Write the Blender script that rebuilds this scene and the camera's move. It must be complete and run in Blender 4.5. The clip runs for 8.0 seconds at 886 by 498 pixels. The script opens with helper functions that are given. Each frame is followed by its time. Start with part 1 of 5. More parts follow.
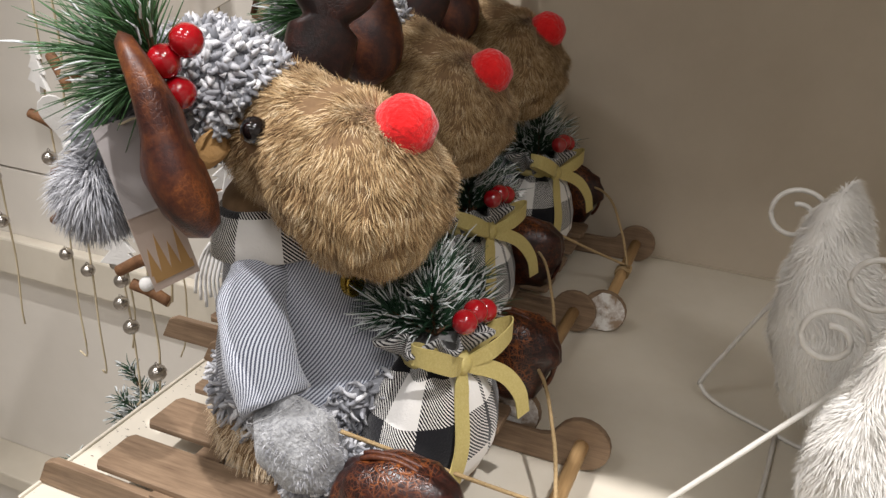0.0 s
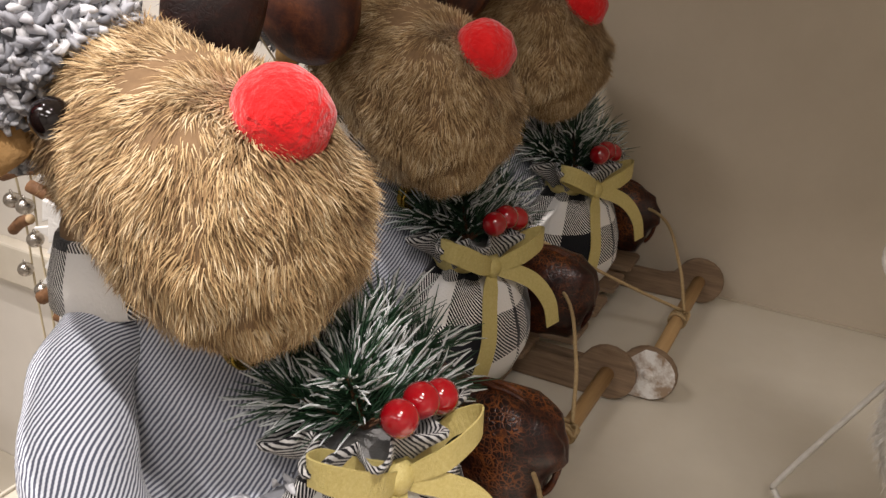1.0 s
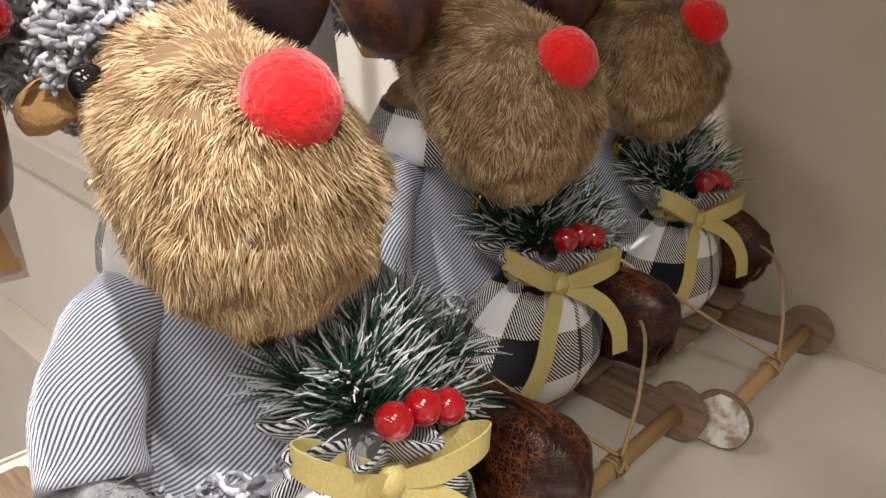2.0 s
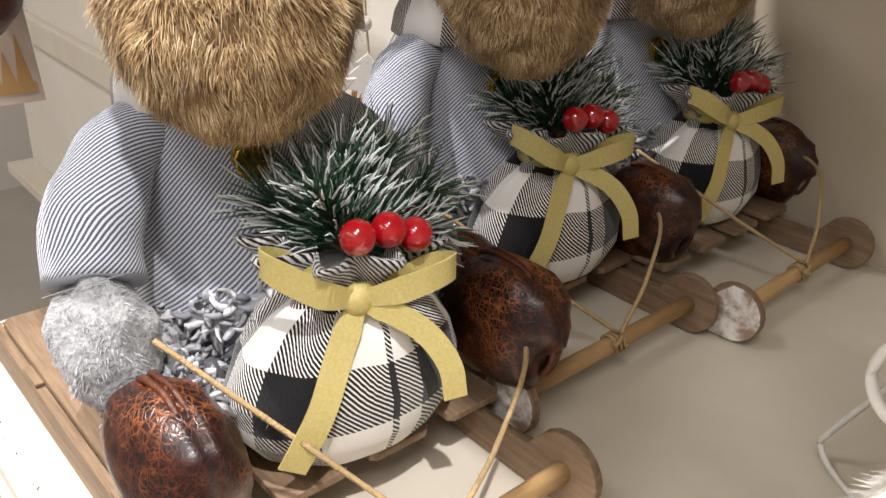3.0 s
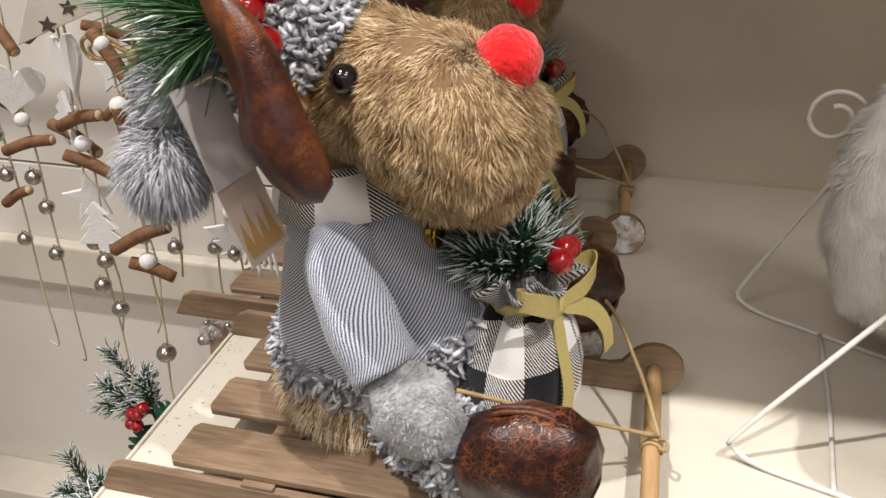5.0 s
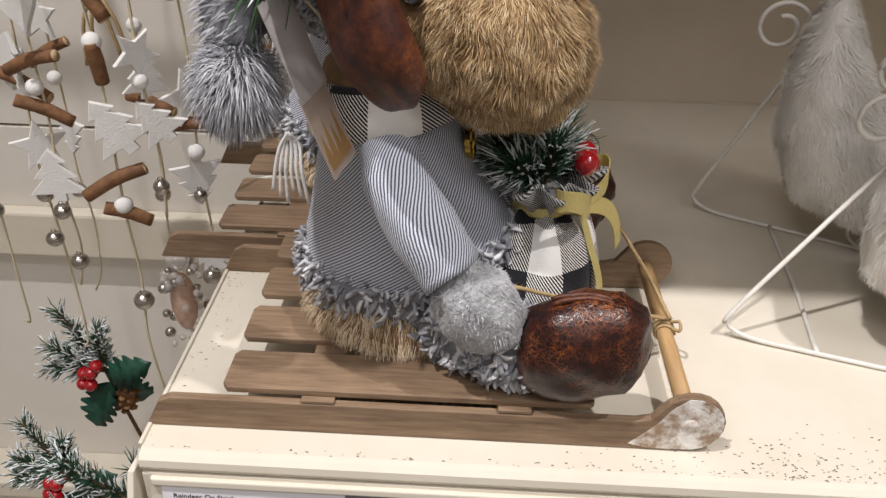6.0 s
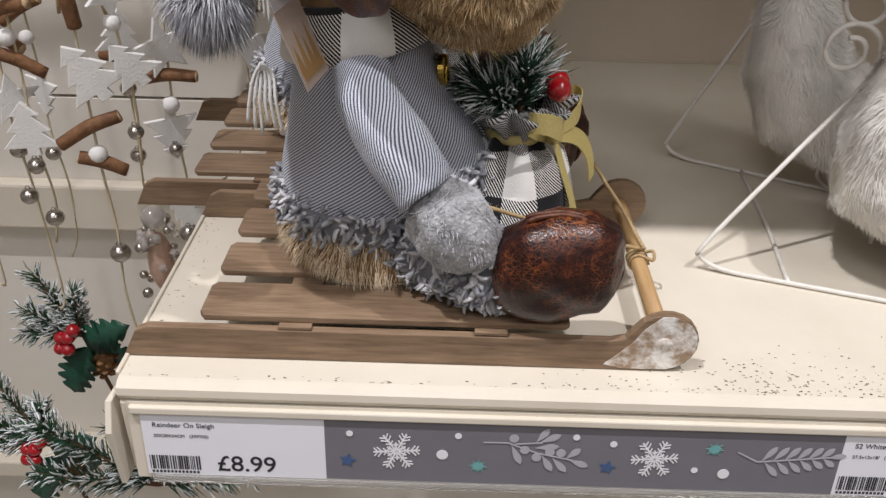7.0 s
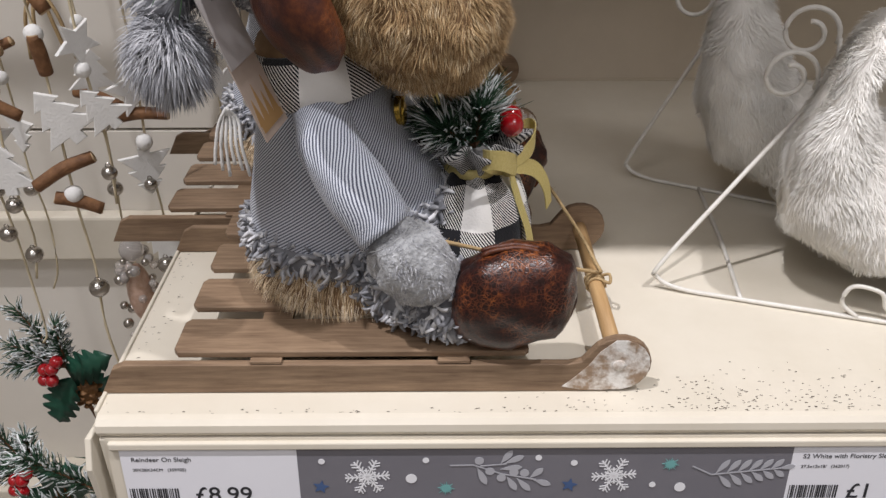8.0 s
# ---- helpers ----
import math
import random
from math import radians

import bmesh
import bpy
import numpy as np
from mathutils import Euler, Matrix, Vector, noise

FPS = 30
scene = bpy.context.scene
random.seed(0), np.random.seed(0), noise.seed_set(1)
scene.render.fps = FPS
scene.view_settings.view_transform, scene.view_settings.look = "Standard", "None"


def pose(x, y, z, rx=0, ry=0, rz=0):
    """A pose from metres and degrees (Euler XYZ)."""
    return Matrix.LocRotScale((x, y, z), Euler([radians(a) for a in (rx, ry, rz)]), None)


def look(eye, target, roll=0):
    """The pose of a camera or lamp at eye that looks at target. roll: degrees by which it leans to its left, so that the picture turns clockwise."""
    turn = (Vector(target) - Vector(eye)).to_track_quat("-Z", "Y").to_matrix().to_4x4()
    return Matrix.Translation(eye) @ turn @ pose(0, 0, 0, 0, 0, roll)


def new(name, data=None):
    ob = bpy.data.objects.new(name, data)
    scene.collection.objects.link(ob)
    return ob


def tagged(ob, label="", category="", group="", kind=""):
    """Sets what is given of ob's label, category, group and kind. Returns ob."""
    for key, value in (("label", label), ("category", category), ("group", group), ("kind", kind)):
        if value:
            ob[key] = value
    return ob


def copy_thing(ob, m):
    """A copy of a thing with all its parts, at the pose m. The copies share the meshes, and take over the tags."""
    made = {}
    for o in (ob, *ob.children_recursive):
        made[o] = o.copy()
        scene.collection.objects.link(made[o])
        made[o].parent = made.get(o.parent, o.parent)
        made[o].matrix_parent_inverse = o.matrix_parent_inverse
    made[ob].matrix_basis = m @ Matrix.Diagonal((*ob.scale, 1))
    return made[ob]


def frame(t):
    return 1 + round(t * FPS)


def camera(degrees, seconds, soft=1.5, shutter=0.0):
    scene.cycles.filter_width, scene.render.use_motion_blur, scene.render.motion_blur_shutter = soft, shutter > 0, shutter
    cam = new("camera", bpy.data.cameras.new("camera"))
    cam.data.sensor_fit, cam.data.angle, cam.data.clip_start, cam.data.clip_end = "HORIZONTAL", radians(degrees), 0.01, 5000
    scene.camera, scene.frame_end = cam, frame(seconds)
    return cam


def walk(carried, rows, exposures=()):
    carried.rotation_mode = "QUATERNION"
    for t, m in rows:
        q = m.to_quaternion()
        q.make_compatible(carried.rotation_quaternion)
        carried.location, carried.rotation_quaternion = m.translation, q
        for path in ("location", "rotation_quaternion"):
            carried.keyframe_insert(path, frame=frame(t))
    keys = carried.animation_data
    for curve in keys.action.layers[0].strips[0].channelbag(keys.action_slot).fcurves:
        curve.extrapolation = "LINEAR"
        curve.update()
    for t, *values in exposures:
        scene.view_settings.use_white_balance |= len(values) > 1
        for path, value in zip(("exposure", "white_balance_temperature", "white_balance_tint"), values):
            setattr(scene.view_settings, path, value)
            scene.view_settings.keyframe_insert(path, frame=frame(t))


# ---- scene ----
cam = camera(55.9, 8.0, soft=1.4, shutter=0.18)
ROWS = [
    (0.0, 0.3917, -0.2764, 0.3652, 65.90, -2.24, 23.27),
    (0.5, 0.3979, -0.2075, 0.3407, 65.94, -3.06, 26.89),
    (1.0, 0.3826, -0.1082, 0.3179, 66.30, -1.68, 29.02),
    (2.5, 0.4530, -0.0694, 0.3164, 65.03, -4.89, 46.83),
    (3.0, 0.4860, -0.0626, 0.2793, 63.42, -3.17, 48.68),
    (3.2, 0.4918, -0.0618, 0.2787, 62.34, -2.20, 48.53),
    (3.5, 0.4835, -0.0837, 0.2647, 64.75, -2.81, 45.00),
    (4.0, 0.3996, -0.1807, 0.2887, 63.58, -2.60, 26.93),
    (4.5, 0.3722, -0.2024, 0.3501, 62.39, 0.02, 23.01),
    (5.0, 0.2811, -0.2872, 0.3569, 61.65, 0.21, 13.80),
    (5.2, 0.2461, -0.3077, 0.3622, 60.53, -0.07, 10.10),
    (6.5, 0.1782, -0.3435, 0.3268, 58.33, -1.20, 2.01),
    (7.0, 0.1873, -0.3594, 0.3122, 58.43, -1.02, 1.42),
    (7.5, 0.1942, -0.3604, 0.3246, 57.97, -0.59, 0.57),
    (8.0, 0.2034, -0.3699, 0.3378, 58.81, 0.19, -0.25),
]
walk(cam, [(t, pose(x, y, z, rx, ry, rz)) for t, x, y, z, rx, ry, rz in ROWS], exposures=[(0.0, 0.50, 6350, 10), (1.0, 0.78, 6700, 13), (2.5, 1.12, 6400, 11), (3.5, 0.90, 6500, 11), (4.0, 0.60, 6450, 11), (4.5, 0.60, 6350, 11), (5.0, 0.48, 6500, 11), (6.5, 0.18, 6250, 12), (8.0, 0.10, 6150, 12)])

# ---- light: added overhead fill lamps and two small track spots ----
world = bpy.data.worlds.new("shop_air")
world.use_nodes = True
world.node_tree.nodes["Background"].inputs[0].default_value = (1.0, 0.93, 0.84, 1)
world.node_tree.nodes["Background"].inputs[1].default_value = 0.27
scene.world = world
scene.view_settings.exposure = 0.0


def spot(name, eye, target, watts, radius, angle):
    data = bpy.data.lights.new(name, "SPOT")
    data.energy, data.shadow_soft_size, data.color = watts, radius, (1.0, 0.955, 0.935)
    data.spot_size, data.spot_blend = radians(angle), 0.6
    ob = new(name, data)
    ob.matrix_world = look(eye, target)
    return ob


def fill_lamp(name, x, y, watts, sx, sy):
    data = bpy.data.lights.new(name, "AREA")
    data.shape, data.size, data.size_y = "RECTANGLE", sx, sy
    data.energy, data.color = watts, (1.0, 0.96, 0.95)
    ob = new(name, data)
    ob.matrix_world = pose(x, y, 2.72)
    return ob


spot("track_spot", (-0.60, -0.54, 2.68), (0.15, 0.1, 0.0), 195, 0.03, 40)
spot("track_spot", (1.20, -0.54, 2.68), (0.35, 0.1, 0.0), 150, 0.03, 40)
# Unseen fill, added to brighten the back panel and the toys' near sides.
for lx in (-1.6, 0.3, 2.2):
    fill_lamp("ceiling_light_lamp", lx, -3.9, 11, 1.2, 0.6)
for lx in (-0.9, 1.5):
    fill_lamp("ceiling_light_lamp", lx, -1.7, 20, 1.2, 0.6)

# ---- materials ----


def mat(name, base, rough=0.6, metal=0.0, second=None, scale=40.0, bump=0.0, bump_scale=300.0, spec=0.5, sheen=0.0, clear=0.0, trans=0.0, contrast=0.5):
    """A surface whose colour wanders between two tones, with fine relief."""
    m = bpy.data.materials.new(name)
    m.use_nodes = True
    nt = m.node_tree
    b = nt.nodes["Principled BSDF"]
    b.inputs["Base Color"].default_value = (*base, 1)
    b.inputs["Roughness"].default_value = rough
    b.inputs["Metallic"].default_value = metal
    b.inputs["Specular IOR Level"].default_value = spec
    b.inputs["Sheen Weight"].default_value = sheen
    b.inputs["Coat Weight"].default_value = clear
    b.inputs["Transmission Weight"].default_value = trans
    co = nt.nodes.new("ShaderNodeTexCoord")
    if second:
        n = nt.nodes.new("ShaderNodeTexNoise")
        n.inputs["Scale"].default_value, n.inputs["Detail"].default_value, n.inputs["Roughness"].default_value = scale, 6, 0.65
        r = nt.nodes.new("ShaderNodeValToRGB")
        r.color_ramp.elements[0].position, r.color_ramp.elements[1].position = 0.5 - contrast / 2, 0.5 + contrast / 2
        r.color_ramp.elements[0].color, r.color_ramp.elements[1].color = (*base, 1), (*second, 1)
        nt.links.new(co.outputs["Object"], n.inputs["Vector"])
        nt.links.new(n.outputs["Fac"], r.inputs["Fac"])
        nt.links.new(r.outputs["Color"], b.inputs["Base Color"])
    if bump:
        n = nt.nodes.new("ShaderNodeTexNoise")
        n.inputs["Scale"].default_value, n.inputs["Detail"].default_value = bump_scale, 5
        u = nt.nodes.new("ShaderNodeBump")
        u.inputs["Strength"].default_value, u.inputs["Distance"].default_value = bump, 0.002
        nt.links.new(co.outputs["Object"], n.inputs["Vector"])
        nt.links.new(n.outputs["Fac"], u.inputs["Height"])
        nt.links.new(u.outputs["Normal"], b.inputs["Normal"])
    return m


def nodes_of(m):
    return m.node_tree, m.node_tree.nodes["Principled BSDF"]


def ramp_node(nt, stops):
    r = nt.nodes.new("ShaderNodeValToRGB")
    while len(r.color_ramp.elements) < len(stops):
        r.color_ramp.elements.new(0.5)
    for e, (p, c) in zip(r.color_ramp.elements, stops):
        e.position, e.color = p, (*c, 1)
    return r


def math_node(nt, op, a, b=None):
    n = nt.nodes.new("ShaderNodeMath")
    n.operation = op
    for i, v in enumerate((a, b)):
        if v is None:
            continue
        if isinstance(v, (int, float)):
            n.inputs[i].default_value = v
        else:
            nt.links.new(v, n.inputs[i])
    return n.outputs[0]


def fur_mat(name, stops, patch, patch_scale=25.0, rough=0.75):
    """Hair: each strand has its own tone, and patches of the coat differ."""
    m = mat(name, stops[0][1], rough, spec=0.25, sheen=0.15)
    nt, b = nodes_of(m)
    g = nt.nodes.new("ShaderNodeNewGeometry")
    co = nt.nodes.new("ShaderNodeTexCoord")
    n = nt.nodes.new("ShaderNodeTexNoise")
    n.inputs["Scale"].default_value, n.inputs["Detail"].default_value = patch_scale, 4
    nt.links.new(co.outputs["Object"], n.inputs["Vector"])
    r = ramp_node(nt, stops)
    f = math_node(nt, "ADD", math_node(nt, "MULTIPLY", g.outputs["Random Per Island"], 1 - patch), math_node(nt, "MULTIPLY", n.outputs["Fac"], patch))
    nt.links.new(f, r.inputs["Fac"])
    nt.links.new(r.outputs["Color"], b.inputs["Base Color"])
    return m


def twill_mat(name, dark, light, pitch, slant=0.0):
    """Narrow woven stripes, laid along the cloth's own coordinates in metres."""
    m = mat(name, light, 0.9, spec=0.15, sheen=0.2, bump=0.25, bump_scale=900)
    nt, b = nodes_of(m)
    uv = nt.nodes.new("ShaderNodeUVMap")
    s = nt.nodes.new("ShaderNodeSeparateXYZ")
    nt.links.new(uv.outputs["UV"], s.inputs[0])
    across = math_node(nt, "ADD", s.outputs["X"], math_node(nt, "MULTIPLY", s.outputs["Y"], slant))
    w = math_node(nt, "SINE", math_node(nt, "MULTIPLY", across, 2 * math.pi / pitch))
    fine = math_node(nt, "SINE", math_node(nt, "MULTIPLY", s.outputs["Y"], 2 * math.pi / (pitch * 0.45)))
    f = math_node(nt, "ADD", math_node(nt, "ADD", math_node(nt, "MULTIPLY", w, 0.9), math_node(nt, "MULTIPLY", fine, 0.12)), 0.5)
    r = ramp_node(nt, [(0.2, dark), (0.8, light)])
    nt.links.new(f, r.inputs["Fac"])
    nt.links.new(r.outputs["Color"], b.inputs["Base Color"])
    return m


def gingham_mat(name, square, du=0.0, dv=0.0):
    """Black and white buffalo check: mixed squares are twilled."""
    m = mat(name, (0.7, 0.7, 0.68), 0.95, spec=0.1, sheen=0.3, bump=0.3, bump_scale=700)
    nt, b = nodes_of(m)
    uv = nt.nodes.new("ShaderNodeUVMap")
    s = nt.nodes.new("ShaderNodeSeparateXYZ")
    nt.links.new(uv.outputs["UV"], s.inputs[0])
    a = math_node(nt, "GREATER_THAN", math_node(nt, "FRACT", math_node(nt, "DIVIDE", math_node(nt, "ADD", s.outputs["X"], 5 + du), square * 2)), 0.5)
    c = math_node(nt, "GREATER_THAN", math_node(nt, "FRACT", math_node(nt, "DIVIDE", math_node(nt, "ADD", s.outputs["Y"], 5 + dv), square * 2)), 0.5)
    t = math_node(nt, "GREATER_THAN", math_node(nt, "SINE", math_node(nt, "MULTIPLY", math_node(nt, "ADD", s.outputs["X"], s.outputs["Y"]), 2 * math.pi / 0.0024)), 0.35)
    mixed = math_node(nt, "MULTIPLY", math_node(nt, "ABSOLUTE", math_node(nt, "SUBTRACT", a, c)), t)
    f = math_node(nt, "ADD", math_node(nt, "MULTIPLY", a, c), mixed)
    r = ramp_node(nt, [(0.0, (0.012, 0.012, 0.014)), (1.0, (0.78, 0.76, 0.72))])
    nt.links.new(f, r.inputs["Fac"])
    nt.links.new(r.outputs["Color"], b.inputs["Base Color"])
    return m


def wood_mat(name, dark, light, rough=0.55, along=(6, 90, 90)):
    """Grain drawn out along the local x, varied from piece to piece."""
    m = mat(name, light, rough, spec=0.3)
    nt, b = nodes_of(m)
    co = nt.nodes.new("ShaderNodeTexCoord")
    mp = nt.nodes.new("ShaderNodeMapping")
    mp.inputs["Scale"].default_value = along
    info = nt.nodes.new("ShaderNodeObjectInfo")
    n = nt.nodes.new("ShaderNodeTexNoise")
    n.noise_dimensions = "4D"
    n.inputs["Scale"].default_value, n.inputs["Detail"].default_value, n.inputs["Roughness"].default_value = 4, 8, 0.7
    nt.links.new(co.outputs["Object"], mp.inputs["Vector"])
    nt.links.new(mp.outputs["Vector"], n.inputs["Vector"])
    nt.links.new(math_node(nt, "MULTIPLY", info.outputs["Random"], 40), n.inputs["W"])
    blot = nt.nodes.new("ShaderNodeTexNoise")
    blot.inputs["Scale"].default_value = 30
    nt.links.new(co.outputs["Object"], blot.inputs["Vector"])
    f = math_node(nt, "ADD", math_node(nt, "MULTIPLY", n.outputs["Fac"], 0.75), math_node(nt, "MULTIPLY", blot.outputs["Fac"], 0.25))
    r = ramp_node(nt, [(0.32, dark), (0.68, light)])
    nt.links.new(f, r.inputs["Fac"])
    nt.links.new(r.outputs["Color"], b.inputs["Base Color"])
    u = nt.nodes.new("ShaderNodeBump")
    u.inputs["Strength"].default_value, u.inputs["Distance"].default_value = 0.25, 0.001
    nt.links.new(n.outputs["Fac"], u.inputs["Height"])
    nt.links.new(u.outputs["Normal"], b.inputs["Normal"])
    return m


def leather_mat(name, lift=0.0, rough=0.36, crack=0.62):
    """Dark brown crackled leather, worn to orange along the cracks."""
    m = mat(name, (0.05, 0.014, 0.008), rough, spec=0.45)
    nt, b = nodes_of(m)
    co = nt.nodes.new("ShaderNodeTexCoord")
    n = nt.nodes.new("ShaderNodeTexNoise")
    n.inputs["Scale"].default_value, n.inputs["Detail"].default_value, n.inputs["Distortion"].default_value = 34, 8, 1.6
    nt.links.new(co.outputs["Object"], n.inputs["Vector"])
    patch = nt.nodes.new("ShaderNodeTexNoise")
    patch.inputs["Scale"].default_value, patch.inputs["Detail"].default_value = 26, 3
    nt.links.new(co.outputs["Object"], patch.inputs["Vector"])
    webs = []
    for size, amount in ((190, 0.016), (400, 0.012)):
        wob = nt.nodes.new("ShaderNodeVectorMath")
        wob.operation = "MULTIPLY_ADD"
        wob.inputs[1].default_value = (amount, amount, amount)
        v = nt.nodes.new("ShaderNodeTexVoronoi")
        v.feature = "DISTANCE_TO_EDGE"
        v.inputs["Scale"].default_value = size
        nt.links.new(patch.outputs["Color"], wob.inputs[0])
        nt.links.new(co.outputs["Object"], wob.inputs[2])
        nt.links.new(wob.outputs[0], v.inputs["Vector"])
        e = ramp_node(nt, [(0.0, (1, 1, 1)), (0.11, (0, 0, 0))])
        nt.links.new(v.outputs["Distance"], e.inputs["Fac"])
        webs.append(e.outputs["Color"])
    worn = ramp_node(nt, [(0.42, (0, 0, 0)), (0.60, (1, 1, 1))])
    nt.links.new(patch.outputs["Fac"], worn.inputs["Fac"])
    web = math_node(nt, "MULTIPLY", math_node(nt, "MAXIMUM", webs[0], webs[1]), math_node(nt, "ADD", math_node(nt, "MULTIPLY", worn.outputs["Color"], 0.75), 0.25))
    speck = nt.nodes.new("ShaderNodeTexNoise")
    speck.inputs["Scale"].default_value, speck.inputs["Detail"].default_value, speck.inputs["Roughness"].default_value = 260, 6, 0.75
    nt.links.new(co.outputs["Object"], speck.inputs["Vector"])
    web = math_node(nt, "MULTIPLY", web, math_node(nt, "ADD", speck.outputs["Fac"], 0.35))
    mottle = math_node(nt, "MULTIPLY", math_node(nt, "SUBTRACT", speck.outputs["Fac"], 0.5), 0.45)
    f = math_node(nt, "ADD", math_node(nt, "ADD", math_node(nt, "MULTIPLY", web, crack), mottle), math_node(nt, "ADD", math_node(nt, "MULTIPLY", n.outputs["Fac"], 0.80), lift - 0.10))
    r = ramp_node(nt, [(0.25, (0.014, 0.005, 0.004)), (0.42, (0.042, 0.011, 0.007)), (0.58, (0.105, 0.030, 0.010)), (0.82, (0.30, 0.095, 0.022))])
    nt.links.new(f, r.inputs["Fac"])
    nt.links.new(r.outputs["Color"], b.inputs["Base Color"])
    u = nt.nodes.new("ShaderNodeBump")
    u.inputs["Strength"].default_value, u.inputs["Distance"].default_value = 0.30, 0.0010
    nt.links.new(math_node(nt, "SUBTRACT", n.outputs["Fac"], math_node(nt, "MULTIPLY", web, 0.5)), u.inputs["Height"])
    nt.links.new(u.outputs["Normal"], b.inputs["Normal"])
    return m


CREAM = mat("cream_painted_steel", (0.60, 0.545, 0.44), 0.42, second=(0.69, 0.64, 0.54), scale=9, bump=0.04, bump_scale=250)
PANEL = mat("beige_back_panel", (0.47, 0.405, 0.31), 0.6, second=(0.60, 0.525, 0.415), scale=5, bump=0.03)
GREY_WALL = mat("pale_grey_wall", (0.66, 0.62, 0.55), 0.7, second=(0.74, 0.70, 0.63), scale=4, bump=0.03)
SHOP_FLOOR = mat("shop_floor_vinyl", (0.42, 0.38, 0.33), 0.4, second=(0.50, 0.46, 0.40), scale=6)
SHOP_WALL = mat("shop_wall_paint", (0.66, 0.63, 0.58), 0.8, second=(0.72, 0.69, 0.64), scale=2)
SLEIGH_WOOD = wood_mat("stained_plywood", (0.115, 0.070, 0.042), (0.32, 0.222, 0.140))
DOWEL = wood_mat("pale_dowel", (0.34, 0.20, 0.085), (0.52, 0.34, 0.16), along=(90, 6, 90))
EDGE_DARK = mat("dark_cut_plywood_edge", (0.06, 0.032, 0.018), 0.8, second=(0.13, 0.07, 0.035), scale=120)
WASH = mat("white_wash_paint", (0.34, 0.24, 0.16), 0.75, second=(0.82, 0.80, 0.76), scale=75, contrast=0.18, bump=0.4, bump_scale=350)
HEAD_FUR = fur_mat("brown_plush_fur", [(0.22, (0.085, 0.043, 0.018)), (0.42, (0.28, 0.168, 0.072)), (0.58, (0.50, 0.35, 0.175)), (0.80, (0.84, 0.70, 0.48))], 0.62, 80)
SEAT_FUR = fur_mat("pale_brown_plush_fur", [(0.15, (0.30, 0.19, 0.09)), (0.45, (0.56, 0.42, 0.25)), (0.8, (0.84, 0.73, 0.56))], 0.5, 60)
SKIN = mat("plush_backing", (0.13, 0.075, 0.034), 0.9, second=(0.24, 0.145, 0.07), scale=90)
GREY_FUR = fur_mat("grey_plush_fur", [(0.1, (0.16, 0.165, 0.18)), (0.5, (0.34, 0.345, 0.37)), (0.9, (0.62, 0.62, 0.64))], 0.3, 40)
GREY_SKIN = mat("grey_plush_backing", (0.14, 0.145, 0.16), 0.95, second=(0.22, 0.225, 0.24), scale=80)
FLEECE = fur_mat("grey_curled_fleece", [(0.1, (0.14, 0.145, 0.16)), (0.45, (0.35, 0.355, 0.38)), (0.8, (0.72, 0.72, 0.73))], 0.35, 160)
WHITE_FUR = fur_mat("white_faux_fur", [(0.0, (0.74, 0.71, 0.66)), (0.5, (0.84, 0.82, 0.77)), (1.0, (0.90, 0.89, 0.85))], 0.3, 30)
WHITE_SKIN = mat("white_fur_backing", (0.74, 0.71, 0.66), 0.95, second=(0.82, 0.80, 0.75), scale=60)
JACKET = twill_mat("blue_white_twill", (0.125, 0.135, 0.180), (0.64, 0.67, 0.73), 0.0031, -1.35)
SLEEVE = twill_mat("blue_white_sleeve_twill", (0.085, 0.093, 0.130), (0.62, 0.65, 0.71), 0.0022, 0.85)
GINGHAM = gingham_mat("black_white_check", 0.0285, 0.004, 0.0385)
FRILL = twill_mat("black_white_frill_twill", (0.010, 0.010, 0.012), (0.50, 0.49, 0.47), 0.0026, 0.8)
COLLAR_CHECK = gingham_mat("black_white_collar_check", 0.030, 0.034, 0.009)
LEATHER = leather_mat("crackled_brown_leather", -0.03, 0.30, 0.56)
WORN_LEATHER = leather_mat("worn_orange_brown_leather", 0.17, 0.42, 0.12)
DARK_LEATHER = leather_mat("dark_antler_leather", 0.0, 0.40, 0.10)
FELT = mat("grey_felt", (0.17, 0.175, 0.18), 0.98, second=(0.52, 0.525, 0.53), scale=240, bump=1.0, bump_scale=420, spec=0.1, sheen=0.4)
TAN_FELT = mat("tan_felt", (0.42, 0.24, 0.09), 0.95, second=(0.52, 0.32, 0.14), scale=80, bump=0.4, bump_scale=500, spec=0.15)
RED_FELT = mat("red_felt", (0.62, 0.006, 0.008), 0.95, second=(0.80, 0.02, 0.02), scale=160, bump=0.9, bump_scale=330, spec=0.1, sheen=0.4)
RED_GLOSS = mat("glossy_red_berry", (0.27, 0.002, 0.006), 0.12, second=(0.40, 0.004, 0.010), scale=60, clear=0.8)
BLACK_EYE = mat("black_glass_eye", (0.006, 0.004, 0.004), 0.06, clear=0.6)
GOLD = mat("gold_plastic", (0.62, 0.40, 0.06), 0.18, metal=0.9, second=(0.70, 0.48, 0.10), scale=80)
RIBBON = mat("gold_satin_ribbon", (0.52, 0.42, 0.13), 0.42, metal=0.12, second=(0.66, 0.56, 0.24), scale=700, bump=0.35, bump_scale=1600)
NEEDLE = mat("dark_green_needles", (0.012, 0.045, 0.022), 0.45, second=(0.035, 0.095, 0.045), scale=60)
NEEDLE_MID = mat("mid_green_needles", (0.035, 0.10, 0.035), 0.45, second=(0.075, 0.17, 0.06), scale=60)
FROST = mat("white_flock", (0.60, 0.64, 0.64), 0.9, second=(0.80, 0.82, 0.82), scale=200)
